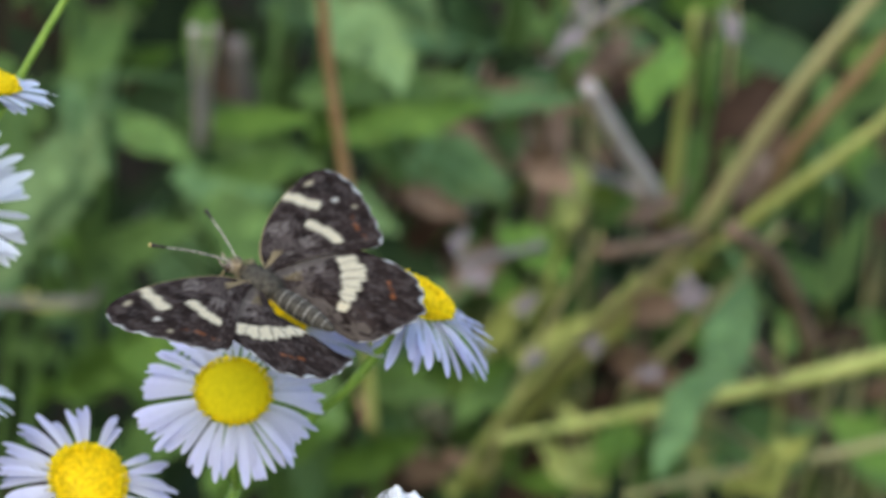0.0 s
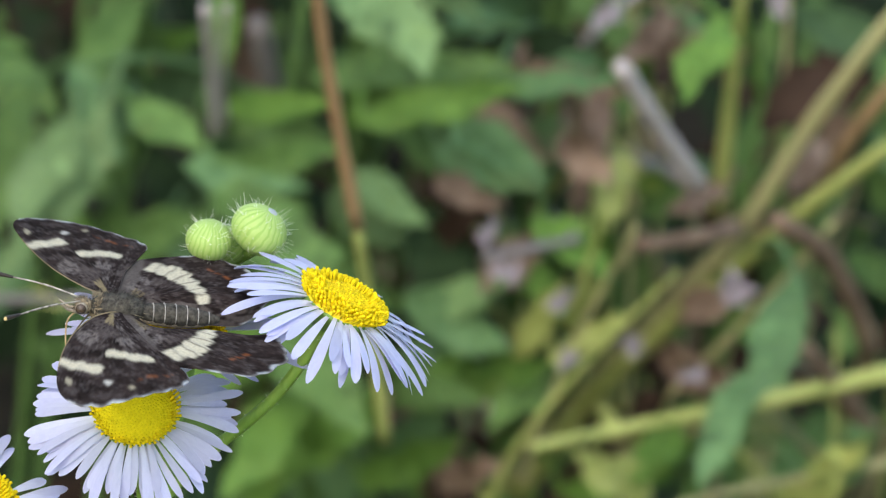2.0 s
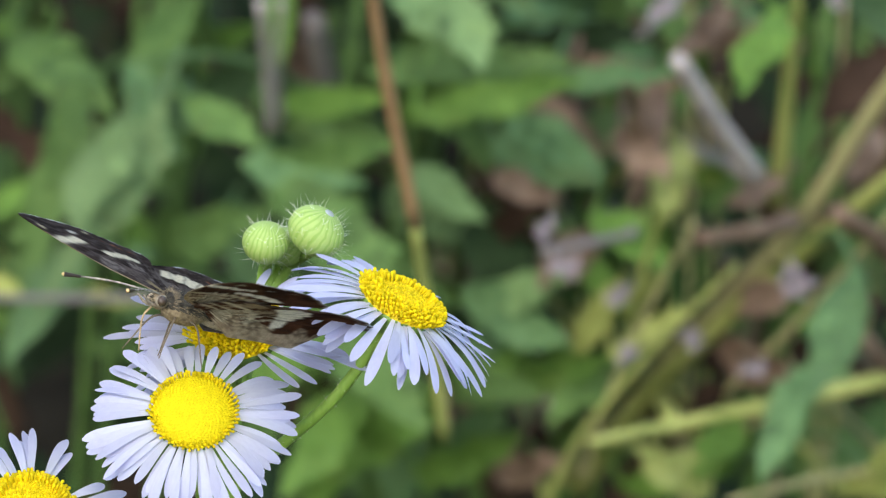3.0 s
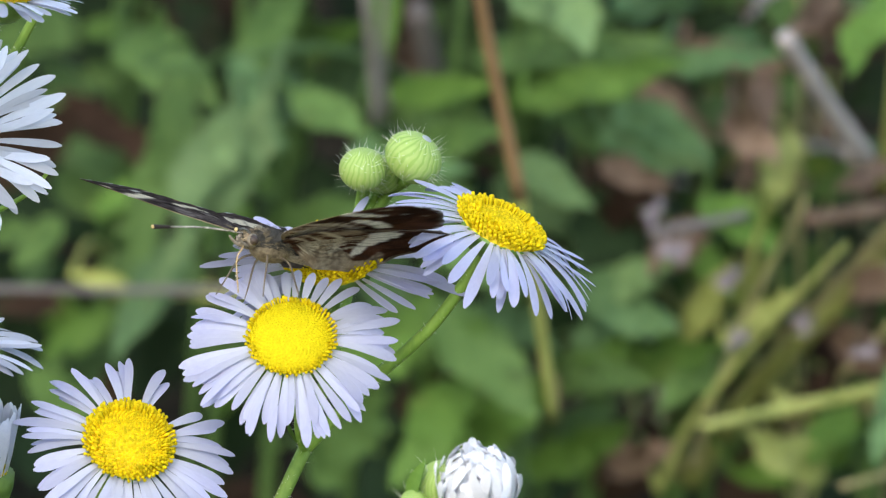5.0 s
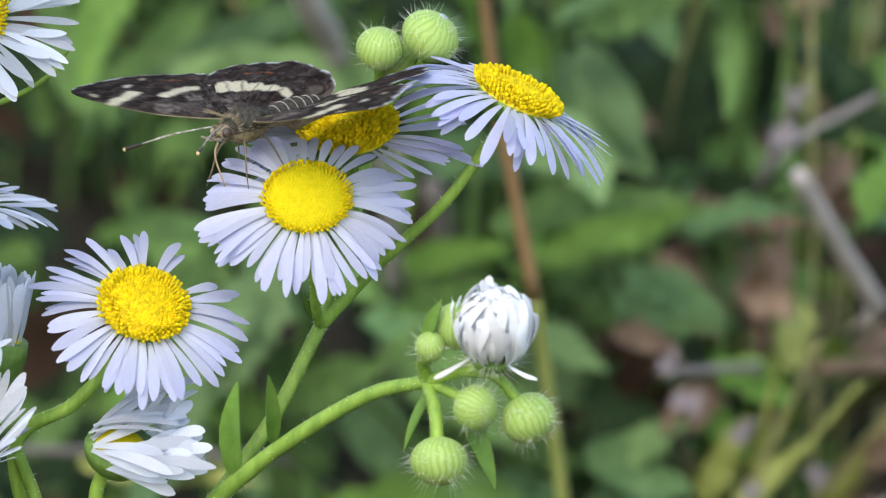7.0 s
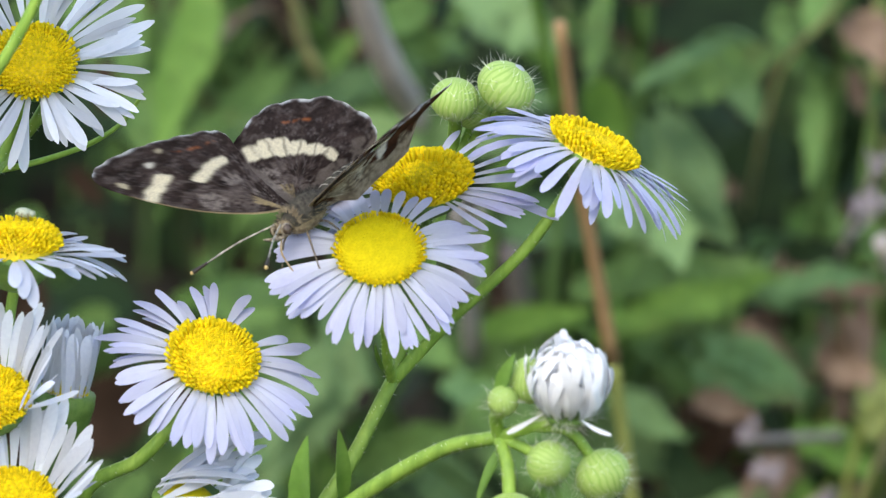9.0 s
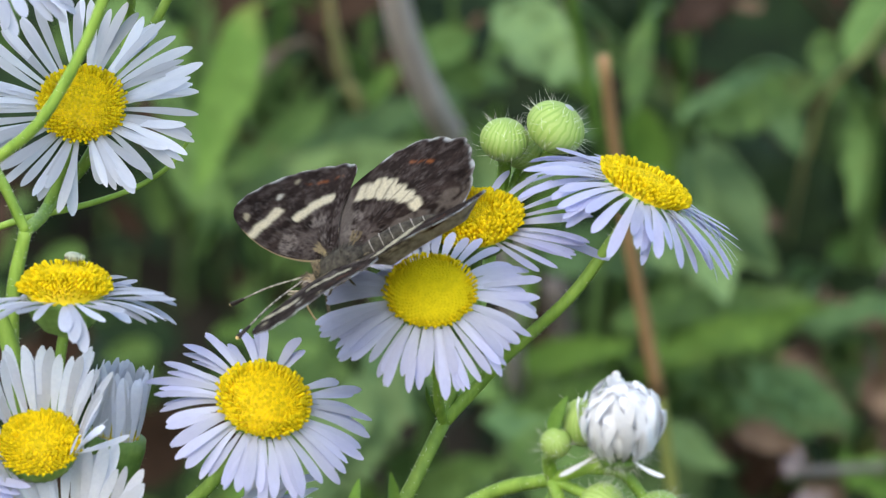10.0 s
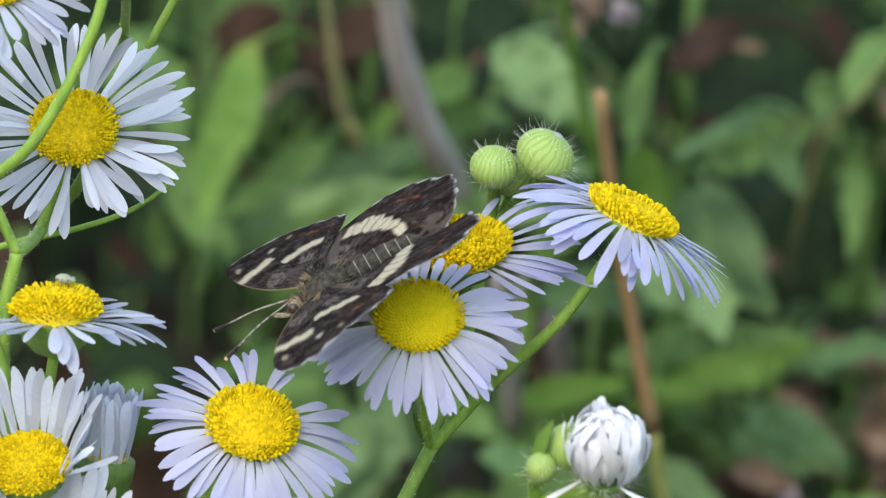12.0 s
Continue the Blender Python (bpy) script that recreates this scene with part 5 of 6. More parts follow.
    wild_stem(3, "straw_stem", "yellow-green leaning grass stem", OLIVE, 0.00187, (0.1106, 0.3400, 0.3897), (0.0867, 0.3520, 0.3563), (0.0729, 0.3640, 0.3365), (0.0646, 0.3760, 0.3214), (0.0545, 0.3880, 0.3038), (0.0433, 0.4000, 0.2837), (0.0338, 0.4120, 0.2601))
    wild_stem(4, "straw_stem", "yellow-green arching grass stem", OLIVE, 0.00161, (0.0345, 0.3300, 0.3046), (0.0468, 0.3420, 0.3038), (0.0651, 0.3540, 0.3053), (0.0944, 0.3660, 0.3117), (0.1279, 0.3780, 0.3225))
    wild_stem(5, "dry_stem", "bent brown dry stem among grass", DRY_LEAF, 0.00163, (0.0659, 0.3400, 0.3411), (0.0740, 0.3520, 0.3320), (0.0808, 0.3640, 0.3186), (0.0844, 0.3760, 0.3064), (0.0832, 0.3880, 0.2932))
    wild_stem(6, "dry_stem", "thin reddish dry stem", DRY_STEM, 0.00117, (0.1034, 0.3600, 0.3954), (0.0912, 0.3720, 0.3687), (0.0783, 0.3840, 0.3415), (0.0747, 0.3960, 0.3262), (0.0699, 0.4080, 0.3110))
    wild_stem(7, "pale_twig", "thin pale twig across the grass", GREY_STICK, 0.00071, (0.0246, 0.3200, 0.3376), (0.0309, 0.3320, 0.3349), (0.0374, 0.3440, 0.3324))
    wild_stem(8, "dry_stem", "thin brown twig in the grass", DRY_LEAF, 0.00138, (0.0464, 0.3400, 0.3343), (0.0557, 0.3520, 0.3321), (0.0610, 0.3640, 0.3294))
    wild_stem(9, "green_stem", "upright olive green herb stem", OLIVE, 0.00155, (0.0571, 0.3700, 0.3656), (0.0580, 0.3820, 0.3424), (0.0590, 0.3940, 0.3202))
    wild_stem(10, "dry_stem", "dull grey-brown stem lying across the grass", GREY_STICK, 0.00070, (-0.0841, 0.3500, 0.3044), (-0.0559, 0.3620, 0.3024), (-0.0339, 0.3740, 0.3004))
    wild_stem(11, "grey_stem", "dim grey upright dead stem", GREY_STICK, 0.00203, (-0.0165, 0.4100, 0.3355), (-0.0136, 0.4220, 0.3197), (-0.0110, 0.4340, 0.3025))
    wild_stem(12, "dead_stick", "grey-brown dead stick leaning in the herbs", PALE_STICK, 0.00225, (-0.0397, 0.3350, 0.4050), (-0.0373, 0.3470, 0.3887), (-0.0335, 0.3590, 0.3755), (-0.0312, 0.3710, 0.3677))
    wild_stem(13, "pale_twig", "pale curved dry twig", GREY_STICK, 0.00058, (0.0381, 0.3500, 0.3705), (0.0351, 0.3620, 0.3566), (0.0396, 0.3740, 0.3590), (0.0507, 0.3860, 0.3637))
    wild_stem(14, "straw_stem", "yellowish leaning grass stem", OLIVE, 0.00075, (0.0520, 0.3200, 0.3391), (0.0425, 0.3320, 0.3204), (0.0336, 0.3440, 0.3002), (0.0291, 0.3560, 0.2820))
    wild_stem(15, "straw_stem", "thin straw stem leaning over", STRAW, 0.00060, (0.0457, 0.3300, 0.3413), (0.0404, 0.3420, 0.3213), (0.0358, 0.3540, 0.2990), (0.0347, 0.3660, 0.2821))
    wild_stem(16, "straw_stem", "pale green short stem", OLIVE, 0.00075, (0.0411, 0.3400, 0.3393), (0.0395, 0.3520, 0.3253), (0.0383, 0.3640, 0.3100))
    wild_stem(17, "straw_stem", "straw stem low in the grass", STRAW, 0.00089, (0.0558, 0.3400, 0.2932), (0.0684, 0.3520, 0.2931), (0.0814, 0.3640, 0.2918), (0.1005, 0.3760, 0.2938))
    wild_stem(18, "dry_stem", "pinkish dry stem in the grass", DRY_LEAF, 0.00140, (0.0726, 0.3500, 0.3180), (0.0793, 0.3620, 0.3073), (0.0862, 0.3740, 0.2955))
    wild_stem(19, "grass_stem", "thin green grass stem", LEAF_BRIGHT, 0.00084, (-0.0124, 0.2900, 0.4173), (-0.0094, 0.3020, 0.4012), (-0.0056, 0.3140, 0.3830))
    wild_stem(20, "dry_stem", "tan dry stem in the herbs", STRAW, 0.00052, (0.0328, 0.3900, 0.3915), (0.0278, 0.4020, 0.3795), (0.0223, 0.4140, 0.3690), (0.0198, 0.4260, 0.3548))
    wild_stem(21, "straw_stem", "thin dry straw stem", STRAW, 0.00101, (-0.0518, 0.3700, 0.3930), (-0.0509, 0.3820, 0.3793), (-0.0499, 0.3940, 0.3688))
    wild_stem(22, "pale_twig", "thin pale upright dry stem", PALE_STICK, 0.0009, (-0.0216, 0.3600, 0.3552), (-0.0204, 0.3720, 0.3402), (-0.0195, 0.3840, 0.3261))
    wild_stem(23, "pale_twig", "thin pale upright dry stem", PALE_STICK, 0.0006, (-0.0185, 0.3600, 0.3556), (-0.0191, 0.3720, 0.3422), (-0.0186, 0.3840, 0.3285))
    wild_stem(24, "straw_stem", "thin straw stem leaning over", STRAW, 0.0007, (0.0753, 0.3600, 0.3343), (0.0631, 0.3720, 0.3093), (0.0484, 0.3840, 0.2830))
    wild_stem(25, "dry_stem", "thin brown twig in the grass", DRY_LEAF, 0.0009, (0.0345, 0.3600, 0.3498), (0.0366, 0.3720, 0.3365), (0.0385, 0.3840, 0.3228))
    wild_stem(26, "straw_stem", "thin straw stem leaning over", STRAW, 0.0006, (0.0719, 0.3600, 0.3080), (0.0583, 0.3720, 0.2916), (0.0463, 0.3840, 0.2788))


def thicket():
    """The dense leaf mass behind, its darkest green standing for shade, and loose litter on the soil."""
    rnd = random.Random(5)
    for name, label, mat, count, zone in (
            ("far_foliage", "dense mass of green herb leaves, darkened for shade", LEAF_DARK_SHADED, 1000, (0.46, 1.3, 0.0, 0.42)),
            ("far_foliage", "mass of mid green herb leaves", LEAF_MID, 50, (0.6, 1.3, 0.05, 0.30)),
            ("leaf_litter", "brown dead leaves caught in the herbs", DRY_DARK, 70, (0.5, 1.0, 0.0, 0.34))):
        bm = bmesh.new()
        for _ in range(count):
            y = rnd.uniform(zone[0], zone[1])
            c = Vector((rnd.uniform(-0.28, 0.28) * (0.6 + y), y, rnd.uniform(zone[2], zone[3]) * min(1.0, 0.75 + 0.5 * rnd.random())))
            d = Vector((rnd.uniform(-1, 1), rnd.uniform(-0.6, 0.3), rnd.uniform(-0.9, 0.4))).normalized() * rnd.uniform(0.02, 0.05)
            add_blade(bm, c, c + d, d.length * rnd.uniform(0.35, 0.6), Vector((rnd.uniform(-0.6, 0.6), -0.8, rnd.uniform(0.1, 1))), rnd.uniform(-0.05, 0.12), False)
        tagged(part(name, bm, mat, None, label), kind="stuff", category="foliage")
    for name, label, mat, count, near, size in (
            ("small_leaves", "scattered small bright green leaves", LEAF_BRIGHT, 60, 0.40, 0.013),
            ("small_leaves", "scattered small mid green leaves", LEAF_MID, 100, 0.41, 0.014),
            ("small_leaves", "scattered small blue-green leaves", LEAF_TEAL, 50, 0.41, 0.015),
            ("withered_leaves", "scattered brown withered leaves", DRY_LEAF, 50, 0.40, 0.007),
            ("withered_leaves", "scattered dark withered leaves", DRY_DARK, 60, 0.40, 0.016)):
        bm = bmesh.new()
        for _ in range(count):
            y = near + 0.14 * rnd.random()
            x = rnd.uniform(-0.12, 0.12)
            c = Vector((abs(x) if mat is DRY_LEAF else x, y, 0.345 - 0.38 * (y - 0.40) + rnd.uniform(-0.075, 0.045)))
            d = Vector((rnd.uniform(-1, 1), rnd.uniform(-0.5, 0.3), rnd.uniform(-1, 0.5))).normalized() * size * rnd.uniform(0.6, 1.4)
            add_blade(bm, c, c + d, d.length * rnd.uniform(0.3, 0.6), Vector((rnd.uniform(-0.6, 0.6), -0.8, rnd.uniform(0.0, 1))), rnd.uniform(-0.08, 0.15), True)
        tagged(part(name, bm, mat, None, label), kind="stuff", category="foliage")
    for name, label, mat, count in (("dry_grass", "thin dry straw-coloured grass blades", STRAW, 44), ("green_grass", "thin green grass blades", OLIVE, 60)):
        bm = bmesh.new()
        for _ in range(count):
            y = rnd.uniform(0.38, 0.55)
            foot = Vector((rnd.uniform(0.035, 0.16), y, 0))
            lean = Vector((rnd.uniform(-0.04, 0.2), rnd.uniform(-0.04, 0.08), rnd.uniform(0.28, 0.44) - 0.3 * (y - 0.38)))
            add_tube(bm, [foot, foot + lean * 0.5 + Vector((0, 0, 0.02)), foot + lean], 0.0007, 0.0003, 6, 5)
        tagged(part(name, bm, mat, None, label), kind="stuff", category="grass")


def meadow():
    """Grass and low herbs of the meadow on all sides of the plants."""
    rnd = random.Random(19)
    for name, label, mat, count, tall, wide in (("meadow_grass", "rough green meadow grass", LEAF_MID, 13000, (0.14, 0.34), 0.004),
                                                ("meadow_herbs", "low meadow herbs in the shade-darkened green", LEAF_DARK_SHADED, 5200, (0.05, 0.16), 0.022),
                                                ("dry_meadow_grass", "straw-coloured dry grass of the meadow", STRAW, 1600, (0.12, 0.30), 0.003)):
        bm = bmesh.new()
        made = 0
        while made < count:
            x, y = rnd.gauss(0, 1.3), rnd.gauss(0.2, 1.4)
            if abs(x) < 0.30 and -0.9 < y < 1.5:
                continue
            h = rnd.uniform(*tall)
            lean = Vector((rnd.uniform(-0.4, 0.4), rnd.uniform(-0.4, 0.4), 1)).normalized() * h
            side = Vector((lean.y, -lean.x, 0.02)).normalized() * wide * rnd.uniform(0.6, 1.4) * 0.5
            b = Vector((x, y, -0.01))
            mid = b + lean * 0.55 + Vector((0, 0, 0.02))
            v = [bm.verts.new(q) for q in (b - side * 0.6, b + side * 0.6, mid + side, mid - side, b + lean)]
            bm.faces.new(v[:4])
            bm.faces.new((v[3], v[2], v[4]))
            made += 1
        tagged(part(name, bm, mat, None, label), kind="stuff", category="grass")


def faded_blooms():
    """Small faded thistle-like heads on thin stalks."""
    rnd = random.Random(8)
    for at, r in BLOOMS:
        foot = Vector((at[0] - 0.03, at[1] + 0.9, 0))
        b = thing("faded_bloom", foot, "small faded lilac bloom on a thin stalk", "flower", "faded blooms")
        c = Vector(at) - foot
        for _ in range(9):
            bm = bmesh.new()
            d = Vector((rnd.uniform(-1, 1), rnd.uniform(-1, 0.3), rnd.uniform(-0.8, 1))).normalized()
            add_blade(bm, c, c + d * r * rnd.uniform(0.9, 1.5), r * rnd.uniform(0.5, 0.9), d.orthogonal(), 0.1, False)
            part("petal", bm, PALE_BLOOM, b)
        bm = bmesh.new()
        add_tube(bm, [Vector((0, 0, -0.002)), c * 0.5, c], 0.0006, 0.0004, 6, 6)
        part("stalk", bm, LEAF_DARK_SHADED, b)


# ---- the fleabane in focus ----
RIGHT, UP, BACK = Vector((0.9914, 0.1067, 0.0762)), Vector((-0.1013, 0.2544, 0.9618)), Vector((0.0832, -0.9612, 0.2630))


def leaning(tilt, way):
    """An axis tilted so far from facing south-west, towards a clock way (0 up, 90 to the east)."""
    a, p = radians(tilt), radians(way)
    return BACK * math.cos(a) + (UP * math.cos(p) + RIGHT * math.sin(p)) * math.sin(a)


def under(at, axis, d=0.0032):
    return Vector(at) - Vector(axis).normalized() * d


def fleabane_main():
    p = thing("fleabane", (-0.012, 0.012, 0.0), "daisy fleabane with open flowers and hairy buds", "flower", "fleabane plants")
    f1, f2, f3, f4 = (0.0002, 0, 0.4501), (0.0161, 0.0095, 0.4582), (0.0022, 0.0105, 0.4534), (-0.0121, -0.0016, 0.4400)
    a1, a2, a3, a4 = leaning(39, 0), leaning(75, 25), leaning(58, -6), leaning(43, 16)
    flower_head(p, f1, a1, 0, 0.0091, 0.0035, (0, -34), 92, 0.0012, 0.6, 0.13, seed=1, inner=0.3, gaps=((50, 132),), width=0.00088,
                extra=((54, 0.0048, 2, -26), (63, 0.0043, 4, -20), (72, 0.0040, 0, -24), (82, 0.0037, 6, -16), (93, 0.0040, 2, -22), (102, 0.0036, 5, -18), (112, 0.0042, 0, -26), (121, 0.0045, 3, -20), (129, 0.0049, 0, -28)), disc_material=DISC_GREEN)
    flower_head(p, f2, a2, 20, 0.0101, 0.0035, (-4, -36), 70, 0.0012, 1.5, 0.42, seed=2, spread=11, width=0.00090)
    flower_head(p, f3, a3, 0, 0.0109, 0.0036, (3, -11), 76, 0.0013, 1.7, 0.55, seed=3, spread=9, gaps=((250, 330), (36, 166)),
                extra=((42, 0.0066, 6, -10), (54, 0.0060, 8, -8), (68, 0.0056, 8, -6), (84, 0.0054, 8, -6), (101, 0.0056, 6, -8), (122, 0.0048, -14, -46), (139, 0.0050, -12, -44), (153, 0.0060, -8, -38), (162, 0.0066, -4, -30)), short=0.12, width=0.00086)
    flower_head(p, f4, a4, 10, 0.0092, 0.0035, (0, -36), 72, 0.0014, 1.1, 0.28, seed=4, spread=8, gaps=((26, 44), (58, 70)), width=0.00092)
    # stalks
    foot = Vector((-0.012, 0.012, 0.0))
    fork = (-0.0085, -0.001, 0.4195)
    stem(p, [foot, (-0.014, 0.008, 0.2), (-0.0115, 0.002, 0.38), fork], 0.0019, 0.0011, 1, hairs=0, name="main_stem")
    n2 = (0.0015, 0.0080, 0.4364)
    stem(p, [fork, (-0.0062, -0.001, 0.4220), (-0.0016, 0.0030, 0.4291), n2], 0.00062, 0.00055, 2, hairs=160)
    stem(p, [n2, (0.0057, 0.0090, 0.4419), (0.0108, 0.0090, 0.4479), (0.0138, 0.0098, 0.4529), under(f2, a2)], 0.00050, 0.00042, 3, hairs=160)
    stem(p, [n2, (0.0012, 0.0050, 0.4392), (0.0011, 0.0030, 0.4420), under(f1, a1)], 0.00042, 0.0004, 4)
    stem(p, [n2, (0.0025, 0.0100, 0.4420), (0.0028, 0.0110, 0.4470), under(f3, a3)], 0.00042, 0.0004, 5)
    stem(p, [n2, (0.0030, 0.0150, 0.4440), (0.0034, 0.0225, 0.4520), (0.0037, 0.0205, 0.4552), (0.0037, 0.0180, 0.4572)], 0.00044, 0.00056, 6)
    stem(p, [(0.0034, 0.0210, 0.4500), (0.0055, 0.0225, 0.4540), (0.0077, 0.0190, 0.4574)], 0.00040, 0.00050, 7)
    stem(p, [(0.0034, 0.0210, 0.4500), (0.0045, 0.0225, 0.4535), (0.0050, 0.0212, 0.4556)], 0.00030, 0.0003, 8)
    bud(p, (0.0037, 0.0176, 0.4581), (0.05, -0.1, 1), 0.0020, 0.9, 90, 21, tip=False)
    bud(p, (0.0078, 0.0180, 0.4595), (0.55, 0.0, 1), 0.0025, 0.82, 120, 22)
    bud(p, (0.0050, 0.0208, 0.4566), (0.3, 0.3, 0.6), 0.0018, 0.9, 60, 23, tip=False)
    # side branch with the opening bud
    n1 = (0.0120, -0.0130, 0.4394)
    wb, wa = (0.0171, -0.0155, 0.4452), Vector((-0.02, -0.30, 1.0))
    stem(p, [fork, (-0.0066, -0.0040, 0.4225), (-0.0001, -0.0070, 0.4302), (0.0070, -0.0100, 0.4366), n1], 0.00069, 0.00052, 9, hairs=220)
    stem(p, [n1, (0.0147, -0.0148, 0.4412), under(wb, wa, 0.003)], 0.0005, 0.00045, 10)
    opening_bud(p, wb, wa)
    stem(p, [n1, (0.0117, -0.0140, 0.4412), (0.0122, -0.0155, 0.4424)], 0.0005, 0.0005, 11)
    bud(p, (0.0122, -0.0155, 0.4431), (-0.2, -0.3, 1), 0.0012, 1.0, 50, 24, tip=False)
    bud(p, (0.0140, -0.0142, 0.4446), (-0.1, -0.2, 1), 0.0016, 1.2, 50, 25, tip=False)
    stem(p, [n1, (0.0142, -0.0146, 0.4392), (0.0158, -0.0152, 0.4388)], 0.0004, 0.0004, 12)
    bud(p, (0.0162, -0.0155, 0.4385), (0.7, -0.5, 0.1), 0.0018, 0.95, 120, 26, tip=False)
    stem(p, [(0.0147, -0.0148, 0.4412), (0.0175, -0.0146, 0.4410), (0.0195, -0.0145, 0.4390)], 0.00045, 0.0004, 13)
    bud(p, (0.0204, -0.0145, 0.4378), (0.6, -0.3, -0.7), 0.0022, 0.9, 170, 27, tip=False)
    stem(p, [n1, (0.0130, -0.0150, 0.4378), (0.0135, -0.0160, 0.4355)], 0.0005, 0.0005, 14)
    bud(p, (0.0138, -0.0165, 0.4341), (0.1, -0.4, -1), 0.0023, 0.85, 120, 28, tip=False)
    stem_leaf(p, (-0.0031, -0.004, 0.4262), (-0.0036, -0.006, 0.4354), 0.0025, (-0.75, -1, 0.2), 0.06)
    stem_leaf(p, (-0.0004, -0.006, 0.4306), (-0.0010, -0.008, 0.4369), 0.0013, (0.5, -1, 0.2), 0.06)
    stem_leaf(p, (0.0128, -0.0130, 0.4392), (0.0108, -0.0135, 0.4335), 0.0012, (-0.9, -0.6, 0.2), 0.05)
    stem_leaf(p, (0.0150, -0.0140, 0.4380), (0.0183, -0.0150, 0.4318), 0.0017, (0.5, -0.9, 0.4), 0.06)
    stem_leaf(p, (0.0118, -0.0150, 0.4434), (0.0128, -0.0155, 0.4470), 0.0012, (-0.6, -1, 0.1), 0.05)
    stem_leaf(p, n2, (0.0002, 0.004, 0.4405), 0.0008, (-0.7, -1, 0.2), 0.05)
    # stalk of the lower flower and its wilted neighbour
    stem(p, [(-0.0175, 0.0020, 0.4100), (-0.0221, 0.0000, 0.4251), (-0.0175, 0.0000, 0.4300), (-0.0140, 0.0005, 0.4345), under(f4, a4)], 0.0006, 0.00045, 15, hairs=160)
    stem(p, [(-0.0115, 0.002, 0.385), (-0.0150, 0.0030, 0.4000), (-0.0175, 0.0020, 0.4100)], 0.0008, 0.0006, 16, hairs=0)
    w1, aw = (-0.0128, -0.0040, 0.4290), Vector((0.15, -0.35, 1))
    wilted_head(p, w1, aw, 31)
    stem(p, [(-0.0140, 0.002, 0.4050), (-0.0148, -0.0020, 0.4208), (-0.0145, -0.0025, 0.4247), under(w1, aw, 0.003)], 0.0006, 0.0005, 17, hairs=120)
    stem(p, [(-0.0115, 0.002, 0.385), (-0.0135, 0.003, 0.396), (-0.0140, 0.002, 0.4050)], 0.0007, 0.0006, 18, hairs=0)


def opening_bud(p, at, axis):
    """A ball of white rays still folded in over the disc, their notched tips standing up at the top."""
    rnd = random.Random(77)
    ball, low = 0.0025, -0.0024
    head = involucre(0.0019, 0.0015, 77, p)
    head.matrix_basis = Matrix.Translation(Vector(at) + frame_on(axis) @ Vector((0, 0, low)) - p.location) @ frame_on(axis).to_4x4()
    tagged(head, "half-open white bud with folded rays")
    bm = bmesh.new()
    add_ball(bm, Vector((0, 0, -low)), ball * 0.95, ball * 0.95, ball * 0.95, 12, 24)
    part("disc", bm, PETAL_FOLD, head)
    for row, (count, p0, p1, ln, r) in enumerate(((24, 44, 168, 0.0060, 0.0017), (30, 42, 152, 0.0057, 0.00175), (26, 40, 118, 0.0044, 0.0018))):
        ms = [petal_mesh("petal", ln * rnd.uniform(0.80, 1.10), 0.00082, p0 + rnd.uniform(-4, 4), p1 + rnd.uniform(-16, 10), rnd.uniform(-0.3, 0.3), PETAL_FOLD, r, 900 + row * 10 + k) for k in range(8)]
        for k in range(count):
            q = new("petal", ms[rnd.randrange(8)])
            q.parent = head
            q.matrix_basis = pose(0, 0, 0.00005 * row, 0, 0, 360 * k / count + rnd.uniform(-8, 8)) @ pose(0, 0, rnd.uniform(-0.0003, 0.0004), rnd.uniform(-14, 14), 0, rnd.uniform(-13, 13))
    for k in range(120):  # crumpled rays lying over one another towards the top
        th, ln = radians(rnd.uniform(18, 112)), rnd.uniform(0.0012, 0.0024)
        q = new("petal", petal_mesh("petal", ln, 0.00066, rnd.uniform(4, 20), rnd.uniform(-42, -14), rnd.uniform(-0.5, 0.5), PETAL_FOLD, 0.0, 1100 + k))
        q.parent = head
        over = ball * rnd.uniform(1.02, 1.13)
        lie = Matrix(((-math.cos(th), 0, math.sin(th), over * math.sin(th)), (0, -1, 0, 0), (math.sin(th), 0, math.cos(th), over * math.cos(th) - low), (0, 0, 0, 1)))
        q.matrix_basis = pose(0, 0, 0, 0, 0, rnd.uniform(0, 360)) @ lie @ pose(0, 0, 0, rnd.uniform(-22, 22), 0, rnd.uniform(-32, 32))
    for k in range(16):
        ln = rnd.uniform(0.0010, 0.0017) * (1.5 if 90 < 22.5 * k < 230 else 0.85)
        q = new("petal", petal_mesh("petal", ln, 0.00075, rnd.uniform(55, 85), rnd.uniform(60, 120), 0.4, PETAL_FOLD, rnd.uniform(0.0005, 0.0011), 960 + k))
        q.parent = head
        q.matrix_basis = pose(0, 0, 0.0044, 0, 0, 22.5 * k + rnd.uniform(-9, 9)) @ pose(0, 0, 0, rnd.uniform(-25, 25), 0, 0)
    for a, pitch in ((-42, (0, 14)), (208, (-30, -16))):
        q = new("petal", petal_mesh("petal", 0.0034, 0.0006, pitch[0], pitch[1], 0.1, PETAL_FOLD, 0.0018, 5))
        q.parent = head
        q.matrix_basis = pose(0, 0, -0.0001, 0, 0, a)
    bm = bmesh.new()
    for _ in range(150):
        a, f = rnd.uniform(0, 6.283), rnd.uniform(0, 1)
        b = Vector((0.0018 * math.cos(a), 0.0018 * math.sin(a), -0.0008 * f))
        add_spike(bm, b, b + Vector((math.cos(a), math.sin(a), rnd.uniform(-0.6, 0.8))).normalized() * rnd.uniform(0.0008, 0.0020), 0.000024)
    tagged(part("hairs", bm, HAIR, head), kind="stuff")


